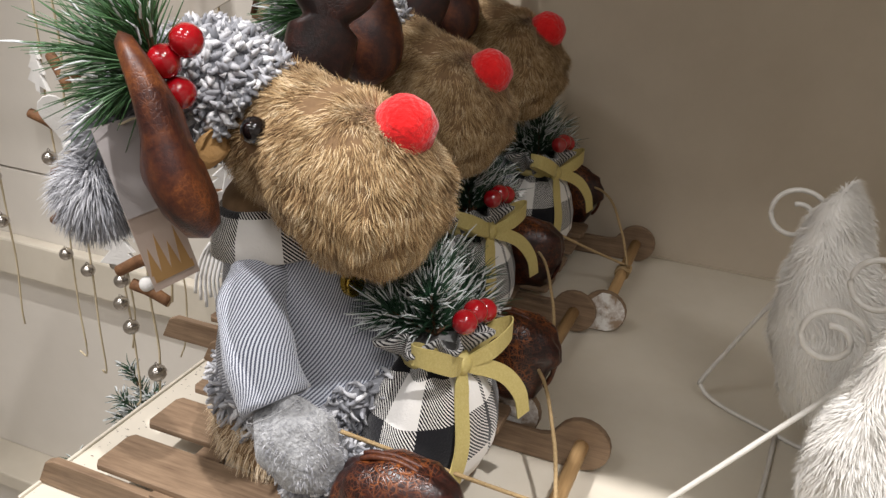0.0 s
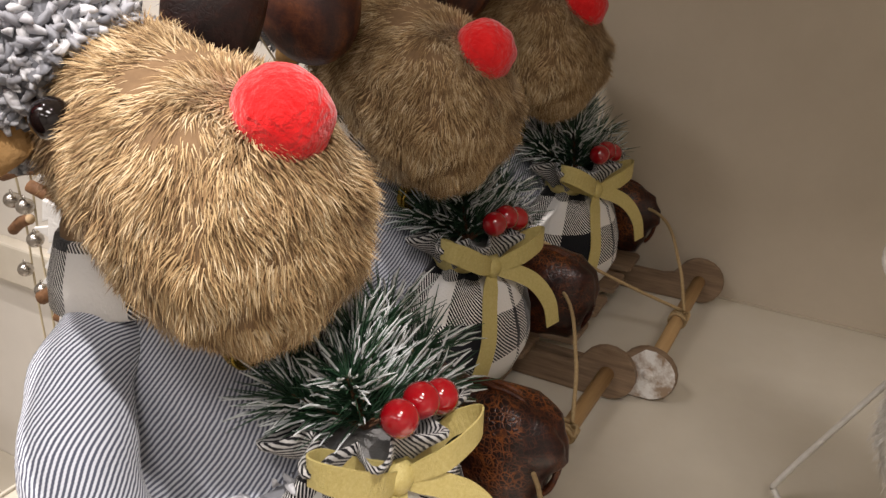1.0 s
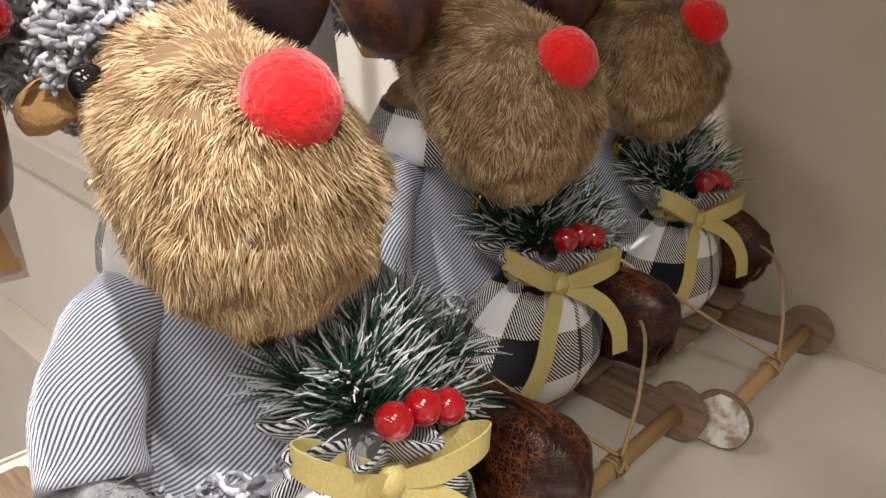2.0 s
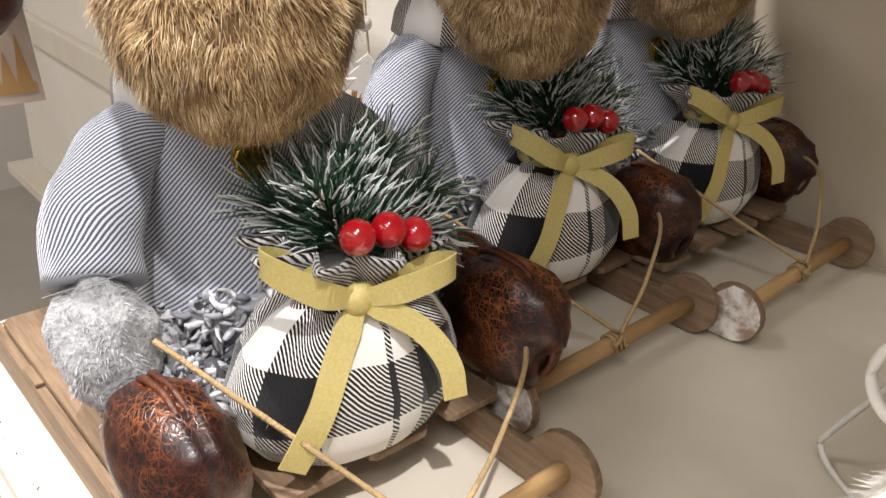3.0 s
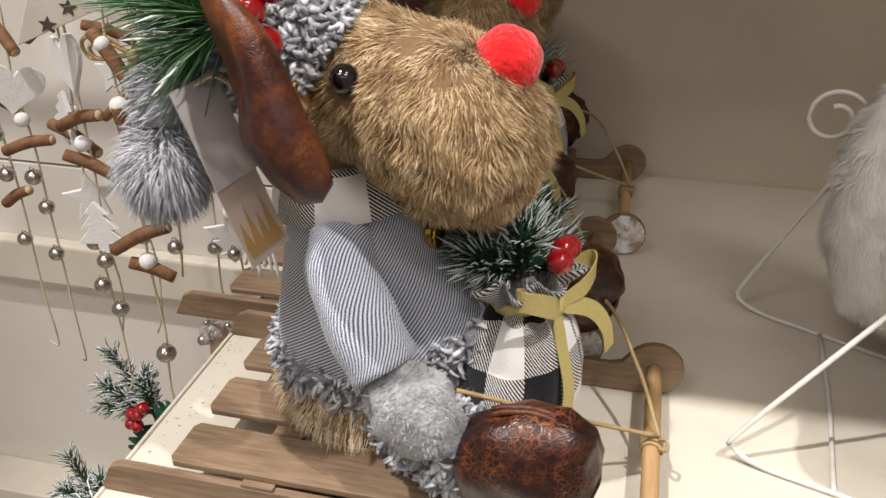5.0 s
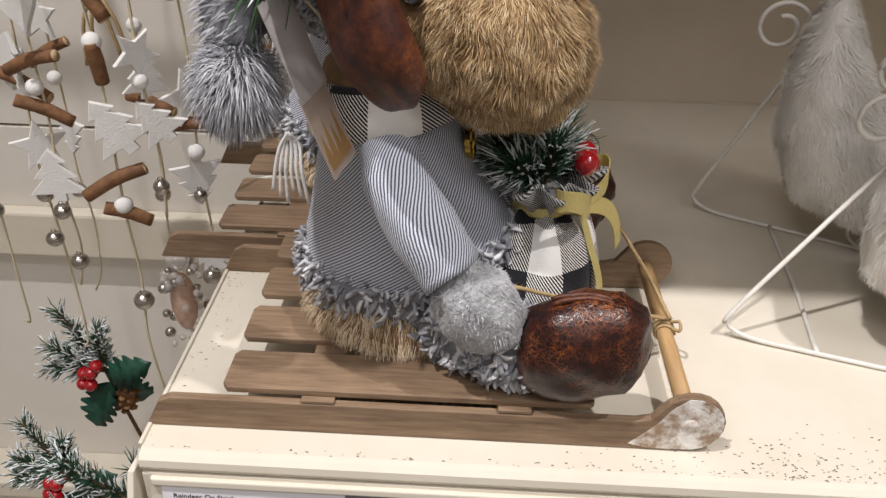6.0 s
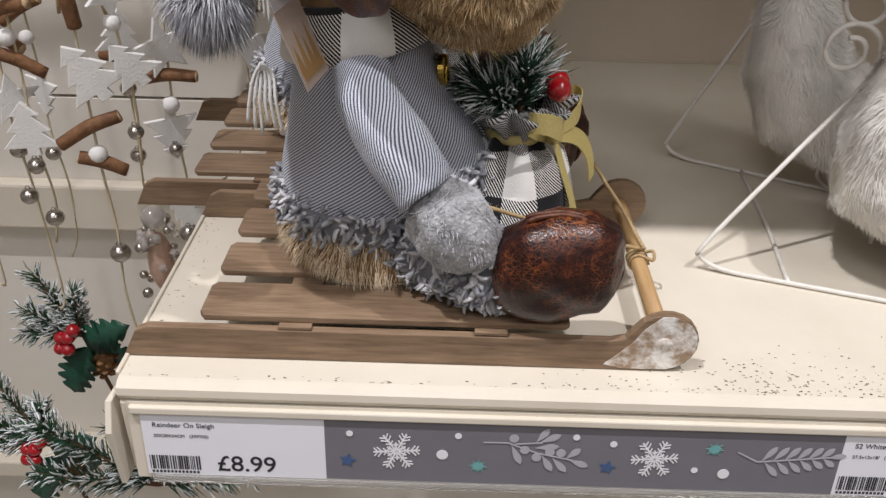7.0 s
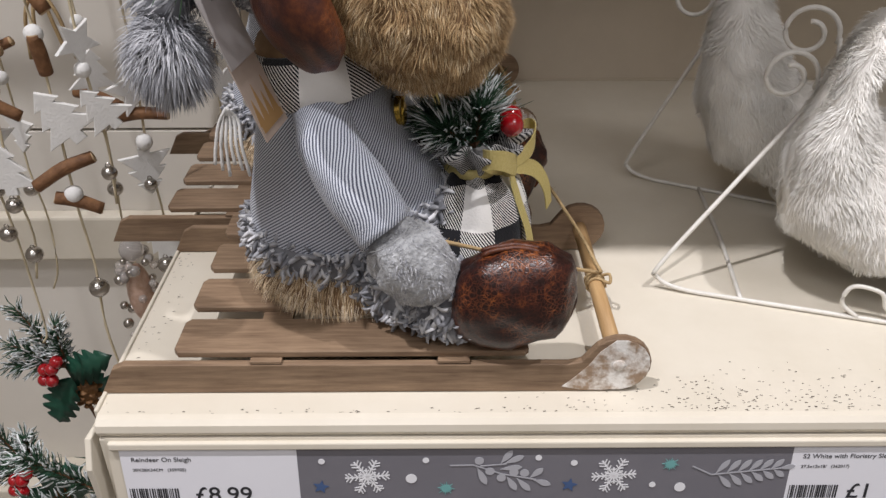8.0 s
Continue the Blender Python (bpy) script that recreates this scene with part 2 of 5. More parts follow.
STEM = mat("brown_stem", (0.10, 0.045, 0.02), 0.8, second=(0.18, 0.085, 0.04), scale=150)
TWINE = mat("jute_twine", (0.36, 0.24, 0.11), 0.9, second=(0.52, 0.38, 0.20), scale=500, bump=0.6, bump_scale=900)
STRING = mat("cream_cotton_string", (0.56, 0.47, 0.30), 0.9, second=(0.66, 0.57, 0.40), scale=400)
BARK = mat("twig_bark", (0.085, 0.036, 0.015), 0.75, second=(0.28, 0.135, 0.055), scale=90, bump=0.5, bump_scale=300)
TWIG_END = mat("cut_twig_wood", (0.48, 0.33, 0.18), 0.8, second=(0.58, 0.42, 0.25), scale=150)
WHITE_FELT = mat("white_felt", (0.72, 0.71, 0.68), 0.95, second=(0.80, 0.79, 0.76), scale=90, bump=0.3, bump_scale=500)
SILVER = mat("silver_bell", (0.55, 0.52, 0.48), 0.22, metal=1.0, second=(0.42, 0.39, 0.35), scale=90)
GLASS = mat("clear_beads", (0.86, 0.82, 0.78), 0.08, trans=0.75, spec=0.8)
PEACH = mat("peach_glitter", (0.52, 0.32, 0.22), 0.35, second=(0.70, 0.52, 0.42), scale=200, metal=0.3)
HOLLY = mat("holly_leaf", (0.010, 0.055, 0.035), 0.4, second=(0.02, 0.085, 0.05), scale=60, bump=0.2, bump_scale=120)
CONE = mat("brown_cone_scales", (0.12, 0.05, 0.015), 0.6, second=(0.26, 0.13, 0.045), scale=120)
WIRE = mat("white_painted_wire", (0.62, 0.59, 0.53), 0.45, second=(0.74, 0.72, 0.67), scale=120, bump=0.2, bump_scale=500)
WHITE_CARD = mat("white_ticket_paper", (0.74, 0.74, 0.78), 0.5, second=(0.78, 0.78, 0.82), scale=12)
GREY_CARD = mat("grey_printed_card", (0.155, 0.15, 0.17), 0.45, second=(0.175, 0.17, 0.19), scale=20)
INK = mat("black_ink", (0.02, 0.02, 0.025), 0.6)
PALE_INK = mat("pale_grey_ink", (0.40, 0.40, 0.43), 0.55)
WHITE_INK = mat("white_ink", (0.76, 0.76, 0.78), 0.55)
TEAL_INK = mat("teal_ink", (0.16, 0.38, 0.37), 0.55)
BLUE_INK = mat("blue_ink", (0.055, 0.10, 0.22), 0.55)
CLEAR = mat("clear_plastic_strip", (0.80, 0.80, 0.80), 0.15, trans=0.9)
KRAFT = mat("kraft_card", (0.42, 0.33, 0.27), 0.7, second=(0.48, 0.39, 0.33), scale=60)
KRAFT_PRINT = mat("kraft_print", (0.36, 0.21, 0.075), 0.7)
TAG_GREY = mat("grey_card", (0.36, 0.33, 0.32), 0.5, second=(0.42, 0.39, 0.38), scale=30)
PLY = wood_mat("pale_plywood", (0.50, 0.40, 0.26), (0.66, 0.56, 0.40))
LIMED = mat("limed_wood", (0.56, 0.50, 0.42), 0.7, second=(0.66, 0.61, 0.54), scale=50)
# Dark scuffs on the shelf; also the painted shade of holes and cut-outs.
SCUFF_AND_HOLE_SHADE = mat("dark_scuff_and_hole_shade", (0.07, 0.055, 0.04), 0.8)

# ---- helpers for building ----
rng = random.Random(7)


def thing(name, loc, label, category, group="", kind=""):
    ob = new(name)
    ob.empty_display_size = 0.02
    ob.location = loc
    return tagged(ob, label, category, group, kind)


def place(ob):
    m = Matrix.LocRotScale(ob.location, ob.rotation_euler, ob.scale)
    return m if ob.parent is None else place(ob.parent) @ ob.matrix_parent_inverse @ m


def part(name, bm, material, parent=None, label="", smooth=True, kind=""):
    """Links a bmesh, built in world coordinates, as one mesh under a thing or part."""
    me = bpy.data.meshes.new(name)
    if isinstance(bm, tuple):
        me.from_pydata(bm[0], [], bm[1])
    else:
        bm.to_mesh(me)
        bm.free()
    me.materials.append(material)
    if smooth:
        me.polygons.foreach_set("use_smooth", [True] * len(me.polygons))
    me.update()
    ob = new(name, me)
    if parent is not None:
        ob.parent = parent
        ob.matrix_parent_inverse = place(parent).inverted()
    return tagged(ob, label, kind=kind)


def V(*a):
    return Vector(a)


def loft(rings, close_ends=True, scale_u=None):
    """A skin over rings of equal point count; its coordinates run in metres round and along."""
    bm = bmesh.new()
    uvl = bm.loops.layers.uv.new("UVMap")
    n = len(rings[0])
    rows = [[bm.verts.new(p) for p in r] for r in rings]
    girth = scale_u or max(sum((r[i] - r[i - 1]).length for i in range(n)) for r in rings)
    along, d = [0.0], 0.0
    for a, b in zip(rings, rings[1:]):
        d += sum((p - q).length for p, q in zip(a, b)) / n
        along.append(d)
    for j in range(len(rows) - 1):
        for i in range(n):
            k = (i + 1) % n
            f = bm.faces.new((rows[j][i], rows[j][k], rows[j + 1][k], rows[j + 1][i]))
            for l, (u, v) in zip(f.loops, ((i, j), (i + 1, j), (i + 1, j + 1), (i, j + 1))):
                l[uvl].uv = (u / n * girth, along[v])
    if close_ends:
        bm.faces.new(list(reversed(rows[0])))
        bm.faces.new(rows[-1])
    bmesh.ops.recalc_face_normals(bm, faces=bm.faces)
    return bm


def ring(c, u, v, ru, rv, n=32, wob=0.0, waves=0, phase=0.0):
    out = []
    for i in range(n):
        a = 2 * math.pi * i / n
        k = 1 + wob * math.sin(waves * a + phase)
        out.append(Vector(c) + Vector(u) * (ru * k * math.cos(a)) + Vector(v) * (rv * k * math.sin(a)))
    return out


def smooth_path(pts, steps=8):
    """Catmull-Rom through the points."""
    pts = [Vector(p) for p in pts]
    ext = [pts[0] * 2 - pts[1]] + pts + [pts[-1] * 2 - pts[-2]]
    out = []
    for i in range(1, len(ext) - 2):
        a, b, c, d = ext[i - 1:i + 3]
        for s in range(steps):
            t = s / steps
            out.append(0.5 * ((2 * b) + (c - a) * t + (2 * a - 5 * b + 4 * c - d) * t * t + (3 * b - a - 3 * c + d) * t ** 3))
    return out + [pts[-1]]


def frames_along(path):
    up = Vector((0.03, 0.07, 1)).normalized()
    out = []
    for i, p in enumerate(path):
        t = (path[min(i + 1, len(path) - 1)] - path[max(i - 1, 0)]).normalized()
        side = t.cross(up)
        if side.length < 0.05:
            side = t.cross(Vector((1, 0, 0)))
        side.normalize()
        out.append((p, side, side.cross(t).normalized(), t))
    return out


def tube(pts, r, seg=10, steps=8, smooth=True, flat=1.0):
    """A round bar along a path; r is a radius or one per path point."""
    path = smooth_path(pts, steps) if smooth else [Vector(p) for p in pts]
    fr = frames_along(path)
    n = len(fr)

    def rad(i):
        if isinstance(r, (int, float)):
            return r
        x = i / (n - 1) * (len(r) - 1)
        k = min(int(x), len(r) - 2)
        return r[k] + (r[k + 1] - r[k]) * (x - k)
    return loft([ring(p, s, u, rad(i), rad(i) * flat, seg) for i, (p, s, u, t) in enumerate(fr)])


def ball(c, rx, ry=None, rz=None, seg=20, rot=None, lump=0.0):
    bm = bmesh.new()
    bmesh.ops.create_uvsphere(bm, u_segments=seg, v_segments=max(8, seg * 2 // 3), radius=1)
    m = Matrix.Diagonal((rx, ry or rx, rz or rx, 1))
    if rot:
        m = Euler([radians(a) for a in rot]).to_matrix().to_4x4() @ m
    for v in bm.verts:
        k = 1 + lump * noise.noise(v.co * 2.3 + Vector(c) * 40)
        v.co = m @ (v.co * k) + Vector(c)
    return bm


def box(c, sx, sy, sz, bevel=0.0, rot=None):
    bm = bmesh.new()
    bmesh.ops.create_cube(bm, size=1)
    m = Matrix.Translation(c) @ (Euler([radians(a) for a in rot]).to_matrix().to_4x4() if rot else Matrix()) @ Matrix.Diagonal((sx, sy, sz, 1))
    bmesh.ops.transform(bm, matrix=m, verts=bm.verts)
    if bevel:
        bmesh.ops.bevel(bm, geom=list(bm.edges), offset=bevel, segments=2, profile=0.5, affect="EDGES")
    return bm


def plate(outline, thick, m, bevel=0.0, puff=0.0):
    """A flat shape cut from an outline (x, y), thick along z, set at m."""
    bm = bmesh.new()
    top = [bm.verts.new((x, y, thick / 2)) for x, y in outline]
    low = [bm.verts.new((x, y, -thick / 2)) for x, y in outline]
    bm.faces.new(top)
    bm.faces.new(list(reversed(low)))
    for i in range(len(top)):
        k = (i + 1) % len(top)
        bm.faces.new((top[k], top[i], low[i], low[k]))
    bmesh.ops.recalc_face_normals(bm, faces=bm.faces)
    if bevel:
        ed = [e for e in bm.edges if abs(e.verts[0].co.z - e.verts[1].co.z) < 1e-6]
        bmesh.ops.bevel(bm, geom=ed, offset=bevel, segments=2, profile=0.5, affect="EDGES")
    bmesh.ops.transform(bm, matrix=m, verts=bm.verts)
    return bm


def joined(*bms):
    out = bmesh.new()
    for b in bms:
        me = bpy.data.meshes.new("tmp")
        b.to_mesh(me)
        b.free()
        out.from_mesh(me)
        bpy.data.meshes.remove(me)
    return out


def axes(c, x, y, z):
    m = Matrix((x, y, z)).transposed().to_4x4()
    m.translation = c
    return m


def sample(bm, count, seed=1):
    """Points and normals spread evenly over a mesh."""
    r = random.Random(seed)
    bm.faces.ensure_lookup_table()
    tris = []
    for f in bm.faces:
        vs = [l.vert for l in f.loops]
        for i in range(1, len(vs) - 1):
            a, b, c = vs[0], vs[i], vs[i + 1]
            tris.append(((b.co - a.co).cross(c.co - a.co).length / 2, a, b, c))
    bm.normal_update()
    total, cum = 0.0, []
    for t in tris:
        total += t[0]
        cum.append(total)
    cum = np.array(cum)
    out = []
    for _ in range(count):
        _, a, b, c = tris[min(int(np.searchsorted(cum, r.random() * total)), len(tris) - 1)]
        u, v = r.random(), r.random()
        if u + v > 1:
            u, v = 1 - u, 1 - v
        out.append((a.co + (b.co - a.co) * u + (c.co - a.co) * v, (a.normal * (1 - u - v) + b.normal * u + c.normal * v).normalized()))
    return out


def fur(bm, count, length, width, comb, lift=0.5, seed=1, droop=0.25, clump=0.4, keep=None, spread=0.25):
    """Many tapered hairs on a mesh; comb(p, n) gives the lie of the coat."""
    r = random.Random(seed)
    vs, fs = [], []
    for p, n in sample(bm, count, seed):
        if keep and not keep(p):
            continue
        d = Vector(comb(p, n))
        d = d - n * d.dot(n)
        d = d.normalized() if d.length > 1e-4 else n.orthogonal().normalized()
        sw = noise.noise_vector(p * 60) * clump
        d = (d * (1 - lift * 0.5) + n * lift + sw + Vector((r.uniform(-1, 1), r.uniform(-1, 1), r.uniform(-1, 1))) * spread).normalized()
        ln = length * r.uniform(0.6, 1.15)
        side = d.cross(n)
        side = (side.normalized() if side.length > 1e-3 else n.orthogonal().normalized()) * (width / 2)
        a = p - n * 0.001
        b = a + d * ln * 0.55
        c = b + (d + Vector((0, 0, -droop)) - n * 0.15).normalized() * ln * 0.45
        i = len(vs)
        vs += [a - side, a + side, b - side * 0.75, b + side * 0.75, c]
        fs += [(i, i + 1, i + 3, i + 2), (i + 2, i + 3, i + 4)]
    return vs, fs


def curls(bm, count, length, width, seed=1, keep=None, down=0.5):
    """Short thick locks of curled fleece."""
    r = random.Random(seed)
    vs, fs = [], []
    for p, n in sample(bm, count, seed):
        if keep and not keep(p):
            continue
        d = (n * 0.8 + Vector((r.uniform(-0.8, 0.8), r.uniform(-0.8, 0.8), r.uniform(-0.8, 0.3) - down * 0.4))).normalized()
        side = d.cross(Vector((r.uniform(-1, 1), r.uniform(-1, 1), r.uniform(-1, 1)))).normalized() * width / 2
        nor = d.cross(side).normalized() * width / 2
        p = p - n * 0.001
        pts, w = [], [0.9, 1.05, 1.0, 0.6]
        q, dd = p.copy(), d.copy()
        bend = (side * r.uniform(-1, 1) + nor * r.uniform(-1, 1)).normalized()
        for s in range(4):
            pts.append(q.copy())
            q += dd * length / 3
            dd = (dd + bend * 0.55).normalized()
        i = len(vs)
        for s in range(4):
            vs += [pts[s] + side * w[s], pts[s] - side * 0.5 * w[s] + nor * w[s], pts[s] - side * 0.5 * w[s] - nor * w[s]]
        for s in range(3):
            for k in range(3):
                fs.append((i + s * 3 + k, i + s * 3 + (k + 1) % 3, i + s * 3 + 3 + (k + 1) % 3, i + s * 3 + 3 + k))
        fs.append((i + 9, i + 10, i + 11))
    return vs, fs


def needles(items, width, seed=1):
    """Thin three-sided needles from (root, tip) pairs, slightly bowed."""
    r = random.Random(seed)
    vs, fs = [], []
    for a, b in items:
        d = (b - a)
        s = d.cross(Vector((r.uniform(-1, 1), r.uniform(-1, 1), r.uniform(-1, 1)))).normalized() * width / 2
        t = d.cross(s).normalized() * width / 2
        mid = a + d * 0.55 + s * r.uniform(-2.5, 2.5) + Vector((0, 0, d.length * 0.03))
        i = len(vs)
        for q, k in ((a, 1.0), (mid, 0.95), (b, 0.3)):
            vs += [q + s * k, q - s * 0.5 * k + t * 0.87 * k, q - s * 0.5 * k - t * 0.87 * k]
        for j in (0, 3):
            for k in range(3):
                fs.append((i + j + k, i + j + (k + 1) % 3, i + j + 3 + (k + 1) % 3, i + j + 3 + k))
        fs.append((i + 6, i + 7, i + 8))
    return vs, fs

# ---- the structure: shelf bay, back panel, shop shell ----
WALL_Y = 0.568


def slab(name, x0, x1, y0, y1, z0, z1, material, label, category="", parent=None, bevel=0.0):
    ob = part(name, box(((x0 + x1) / 2, (y0 + y1) / 2, (z0 + z1) / 2), x1 - x0, y1 - y0, z1 - z0, bevel), material, parent, label, smooth=False)
    if parent is None:
        tagged(ob, label, category, kind="structure")
    return ob


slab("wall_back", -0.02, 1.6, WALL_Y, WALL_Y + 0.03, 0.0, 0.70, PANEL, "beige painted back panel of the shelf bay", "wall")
slab("wall_back_low", -1.9, 1.6, WALL_Y, WALL_Y + 0.03, -1.2, -0.062, GREY_WALL, "pale grey lower back panel behind the hanging decorations", "wall")
slab("wall_back_left", -1.9, -0.022, WALL_Y + 0.002, WALL_Y + 0.03, -0.058, 1.4, GREY_WALL, "pale grey back panel behind the hanging decorations", "wall")
slab("wall_back_high", -0.02, 1.6, WALL_Y, WALL_Y + 0.03, 0.72, 2.78, GREY_WALL, "pale grey panel above the shelf bay", "wall")
slab("trim_rail", -1.9, -0.02, WALL_Y - 0.022, WALL_Y, -0.232, -0.168, CREAM, "cream horizontal rail on the back panel", "trim", bevel=0.004)
slab("trim_ledge", -1.9, -0.02, WALL_Y - 0.07, WALL_Y, -0.63, -0.60, CREAM, "cream ledge low on the back panel", "trim", bevel=0.003)
slab("baseboard", 0.003, 1.6, WALL_Y - 0.0025, WALL_Y, 0.0003, 0.0022, PANEL, "thin cream strip where shelf and panel meet", "trim")
slab("floor", -3.2, 3.4, -6.0, 1.2, -1.25, -1.2, SHOP_FLOOR, "brown vinyl shop floor", "floor")
slab("ceiling", -3.2, 3.4, -6.0, 1.2, 2.78, 2.84, SHOP_WALL, "pale shop ceiling", "ceiling")
slab("wall_south", -3.2, 3.4, -6.06, -6.0, -1.2, 2.78, SHOP_WALL, "plain shop wall opposite the shelves", "wall")
# Added out of view: closes the room so background light can't leak in.
slab("wall_north", -3.2, 3.4, 1.2, 1.26, -1.2, 2.78, SHOP_WALL, "plain unseen wall added behind the shelf bay to stop stray light", "wall")
slab("wall_west", -3.26, -3.2, -6.0, 1.2, -1.2, 2.78, SHOP_WALL, "plain shop wall at the aisle's end", "wall")
slab("wall_east", 3.4, 3.46, -6.0, 1.2, -1.2, 2.78, SHOP_WALL, "plain shop wall at the aisle's end", "wall")

shelf = thing("shelf", (0, 0, -0.02), "cream painted steel shelf with scuffed front edge", "shelf", kind="structure")


def extrude_x(profile, x0, x1):
    return loft([[Vector((x, y, z)) for y, z in profile] for x in (x0, x1)])


part("board", extrude_x([(WALL_Y, 0), (0.0015, 0), (-0.0020, -0.0008), (-0.0050, -0.0035), (-0.0058, -0.008), (-0.0040, -0.0118), (0.004, -0.0125), (0.004, -0.022), (WALL_Y, -0.022)], 0.0, 1.5), CREAM, shelf, smooth=False)
part("front_apron", box((0.75, -0.001, -0.0405), 1.5, 0.008, 0.054, 0.001), CREAM, shelf, smooth=False)
part("side_lip", box((-0.0012, 0.30, -0.004), 0.0026, 0.594, 0.012, 0.001), CREAM, shelf, smooth=False)
bracket = plate([(-0.006, -0.0125), (0.09, -0.022), (0.09, -0.07), (-0.010, -0.074), (-0.014, -0.03)], 0.004, axes(V(-0.006, 0, 0), V(0, 1, 0), V(0, 0, 1), V(1, 0, 0)), 0.0008)
part("end_bracket", bracket, CREAM, shelf, smooth=False)

upper = thing("shelf", (0, 0, 0.69), "cream painted steel shelf above the bay", "shelf", kind="structure")
part("board", box((0.75, 0.302, 0.712), 1.5, 0.588, 0.024, 0.002), CREAM, upper, smooth=False)
part("front_apron", box((0.75, 0.005, 0.70), 1.5, 0.006, 0.05, 0.001), CREAM, upper, smooth=False)

# scuffs on the shelf's front edge and end
r9 = random.Random(9)
vs, fs = [], []
for k in range(460):
    if k < 300:
        x, y = r9.gauss(0.41, 0.075), abs(r9.gauss(0.014, 0.014)) + 0.001
    elif k < 400:
        x, y = r9.uniform(0.0, 0.5), r9.uniform(0.001, 0.006)
    else:
        x, y = r9.uniform(0.001, 0.02), r9.uniform(0.01, 0.2)
    l, w, a = r9.uniform(0.00025, 0.0011), r9.uniform(0.00012, 0.0004), r9.uniform(-0.4, 0.4)
    i = len(vs)
    c, s = math.cos(a), math.sin(a)
    for dx, dy in ((-l, -w), (l, -w * 0.6), (l * 0.8, w), (-l * 0.7, w * 0.9)):
        vs.append((x + dx * c - dy * s, max(y + dx * s + dy * c, 0.0016), 0.00025))
    fs.append((i, i + 1, i + 2, i + 3))
part("scuff_marks", (vs, fs), SCUFF_AND_HOLE_SHADE, shelf, "small dark scuff marks", smooth=False, kind="stuff")

# ---- price rail, tickets and printed strip ----
RAIL = axes(V(0, -0.0085, -0.040), V(1, 0, 0), V(0, 0.10, 0.995).normalized(), V(0, -0.995, 0.10).normalized())


def on_rail(x, y, z=0.0):
    return RAIL @ Vector((x, y, z))


rail = thing("price_rail", (0.0, -0.006, -0.065), "cream plastic price rail with a clear front strip", "price rail", kind="")
part("rail_back", plate([(0.004, -0.027), (1.3, -0.027), (1.3, 0.0275), (0.004, 0.0275)], 0.003, RAIL @ pose(0, 0, -0.0020)), CREAM, rail, smooth=False)
part("upper_groove", plate([(0.006, 0.0205), (1.3, 0.0205), (1.3, 0.0255), (0.006, 0.0255)], 0.004, RAIL @ pose(0, 0, 0.0005), 0.001), CREAM, rail, smooth=False)
part("lower_groove", plate([(0.014, -0.0275), (1.3, -0.0275), (1.3, -0.0235), (0.014, -0.0235)], 0.0045, RAIL @ pose(0, 0, 0.0015), 0.001), CLEAR, rail, "clear plastic lip", smooth=False)


def rect(x0, x1, y0, y1):
    return [(x0, y0), (x1, y0), (x1, y1), (x0, y1)]


def writing(text, x, y, size, material, parent, z=0.0007, bold=0.0, name="writing"):
    cu = bpy.data.curves.new(name, "FONT")
    cu.body, cu.size, cu.offset, cu.extrude = text, size, bold, 0.00005
    cu.materials.append(material)
    ob = new(name, cu)
    ob.parent = parent
    ob.matrix_parent_inverse = place(parent).inverted()
    ob.matrix_basis = RAIL @ pose(x, y, z)
    return ob


def ticket(x0, x1, lines, price, px, label):
    t = thing("price_ticket", on_rail(x0, -0.023), label, "price ticket")
    part("card", plate(rect(x0, x1, -0.0235, 0.0205), 0.0006, RAIL @ pose(0, 0, 0.0002)), WHITE_CARD, t, smooth=False)
    for k, (txt, yy, sz) in enumerate(lines):
        writing(txt, x0 + 0.0062, yy, sz, INK, t)
    writing(price, px, -0.0196, 0.0158, INK, t, bold=0.00012)
    rb = random.Random(3)
    bars, x = [], x0 + 0.002
    while x < x0 + 0.031:
        w = rb.choice((0.00035, 0.0006, 0.0009))
        bars.append(plate(rect(x, x + w, -0.0195, -0.0095), 0.0002, RAIL @ pose(0, 0, 0.0007)))
        x += w + rb.choice((0.0004, 0.0006, 0.0009))
    part("barcode", joined(*bars), INK, t, "printed barcode", smooth=False, kind="stuff")
    dots = [plate(rect(x0 + 0.0025 + k * 0.0022, x0 + 0.0039 + k * 0.0022, -0.0222, -0.0206), 0.0002, RAIL @ pose(0, 0, 0.0007)) for k in range(13)]
    part("barcode_bars", joined(*dots), INK, t, smooth=False, kind="stuff")
    return t


ticket(0.011, 0.1165, [("Reindeer On Sleigh", 0.0110, 0.0046), ("20X28X34CM   (359705)", 0.0038, 0.0031)], "£8.99", 0.052, "white price ticket with black print in the shelf rail")
ticket(0.4130, 0.5200, [("S2 White with Floristry Sleigh", 0.0110, 0.0046), ("27.5x12x18/   (362017)", 0.0038, 0.0031)], "£1", 0.450, "white price ticket with black print in the shelf rail")

strip = thing("printed_strip", on_rail(0.26, -0.023), "dark grey card strip printed with snowflakes, stars and sprigs", "shelf strip")
part("card", plate(rect(0.1165, 0.4130, -0.0235, 0.0205), 0.0006, RAIL @ pose(0, 0, 0.0000)), GREY_CARD, strip, smooth=False)


def print_at(name, shapes, material, x, y, s=1.0, turn=0.0):
    c, sn = math.cos(turn), math.sin(turn)
    bms = [plate([(x + s * (a * c - b * sn), y + s * (a * sn + b * c)) for a, b in sh], 0.0002, RAIL @ pose(0, 0, 0.0007 + 0.00003 * (k % 5))) for k, sh in enumerate(shapes)]
    return part(name, joined(*bms), material, strip, smooth=False)


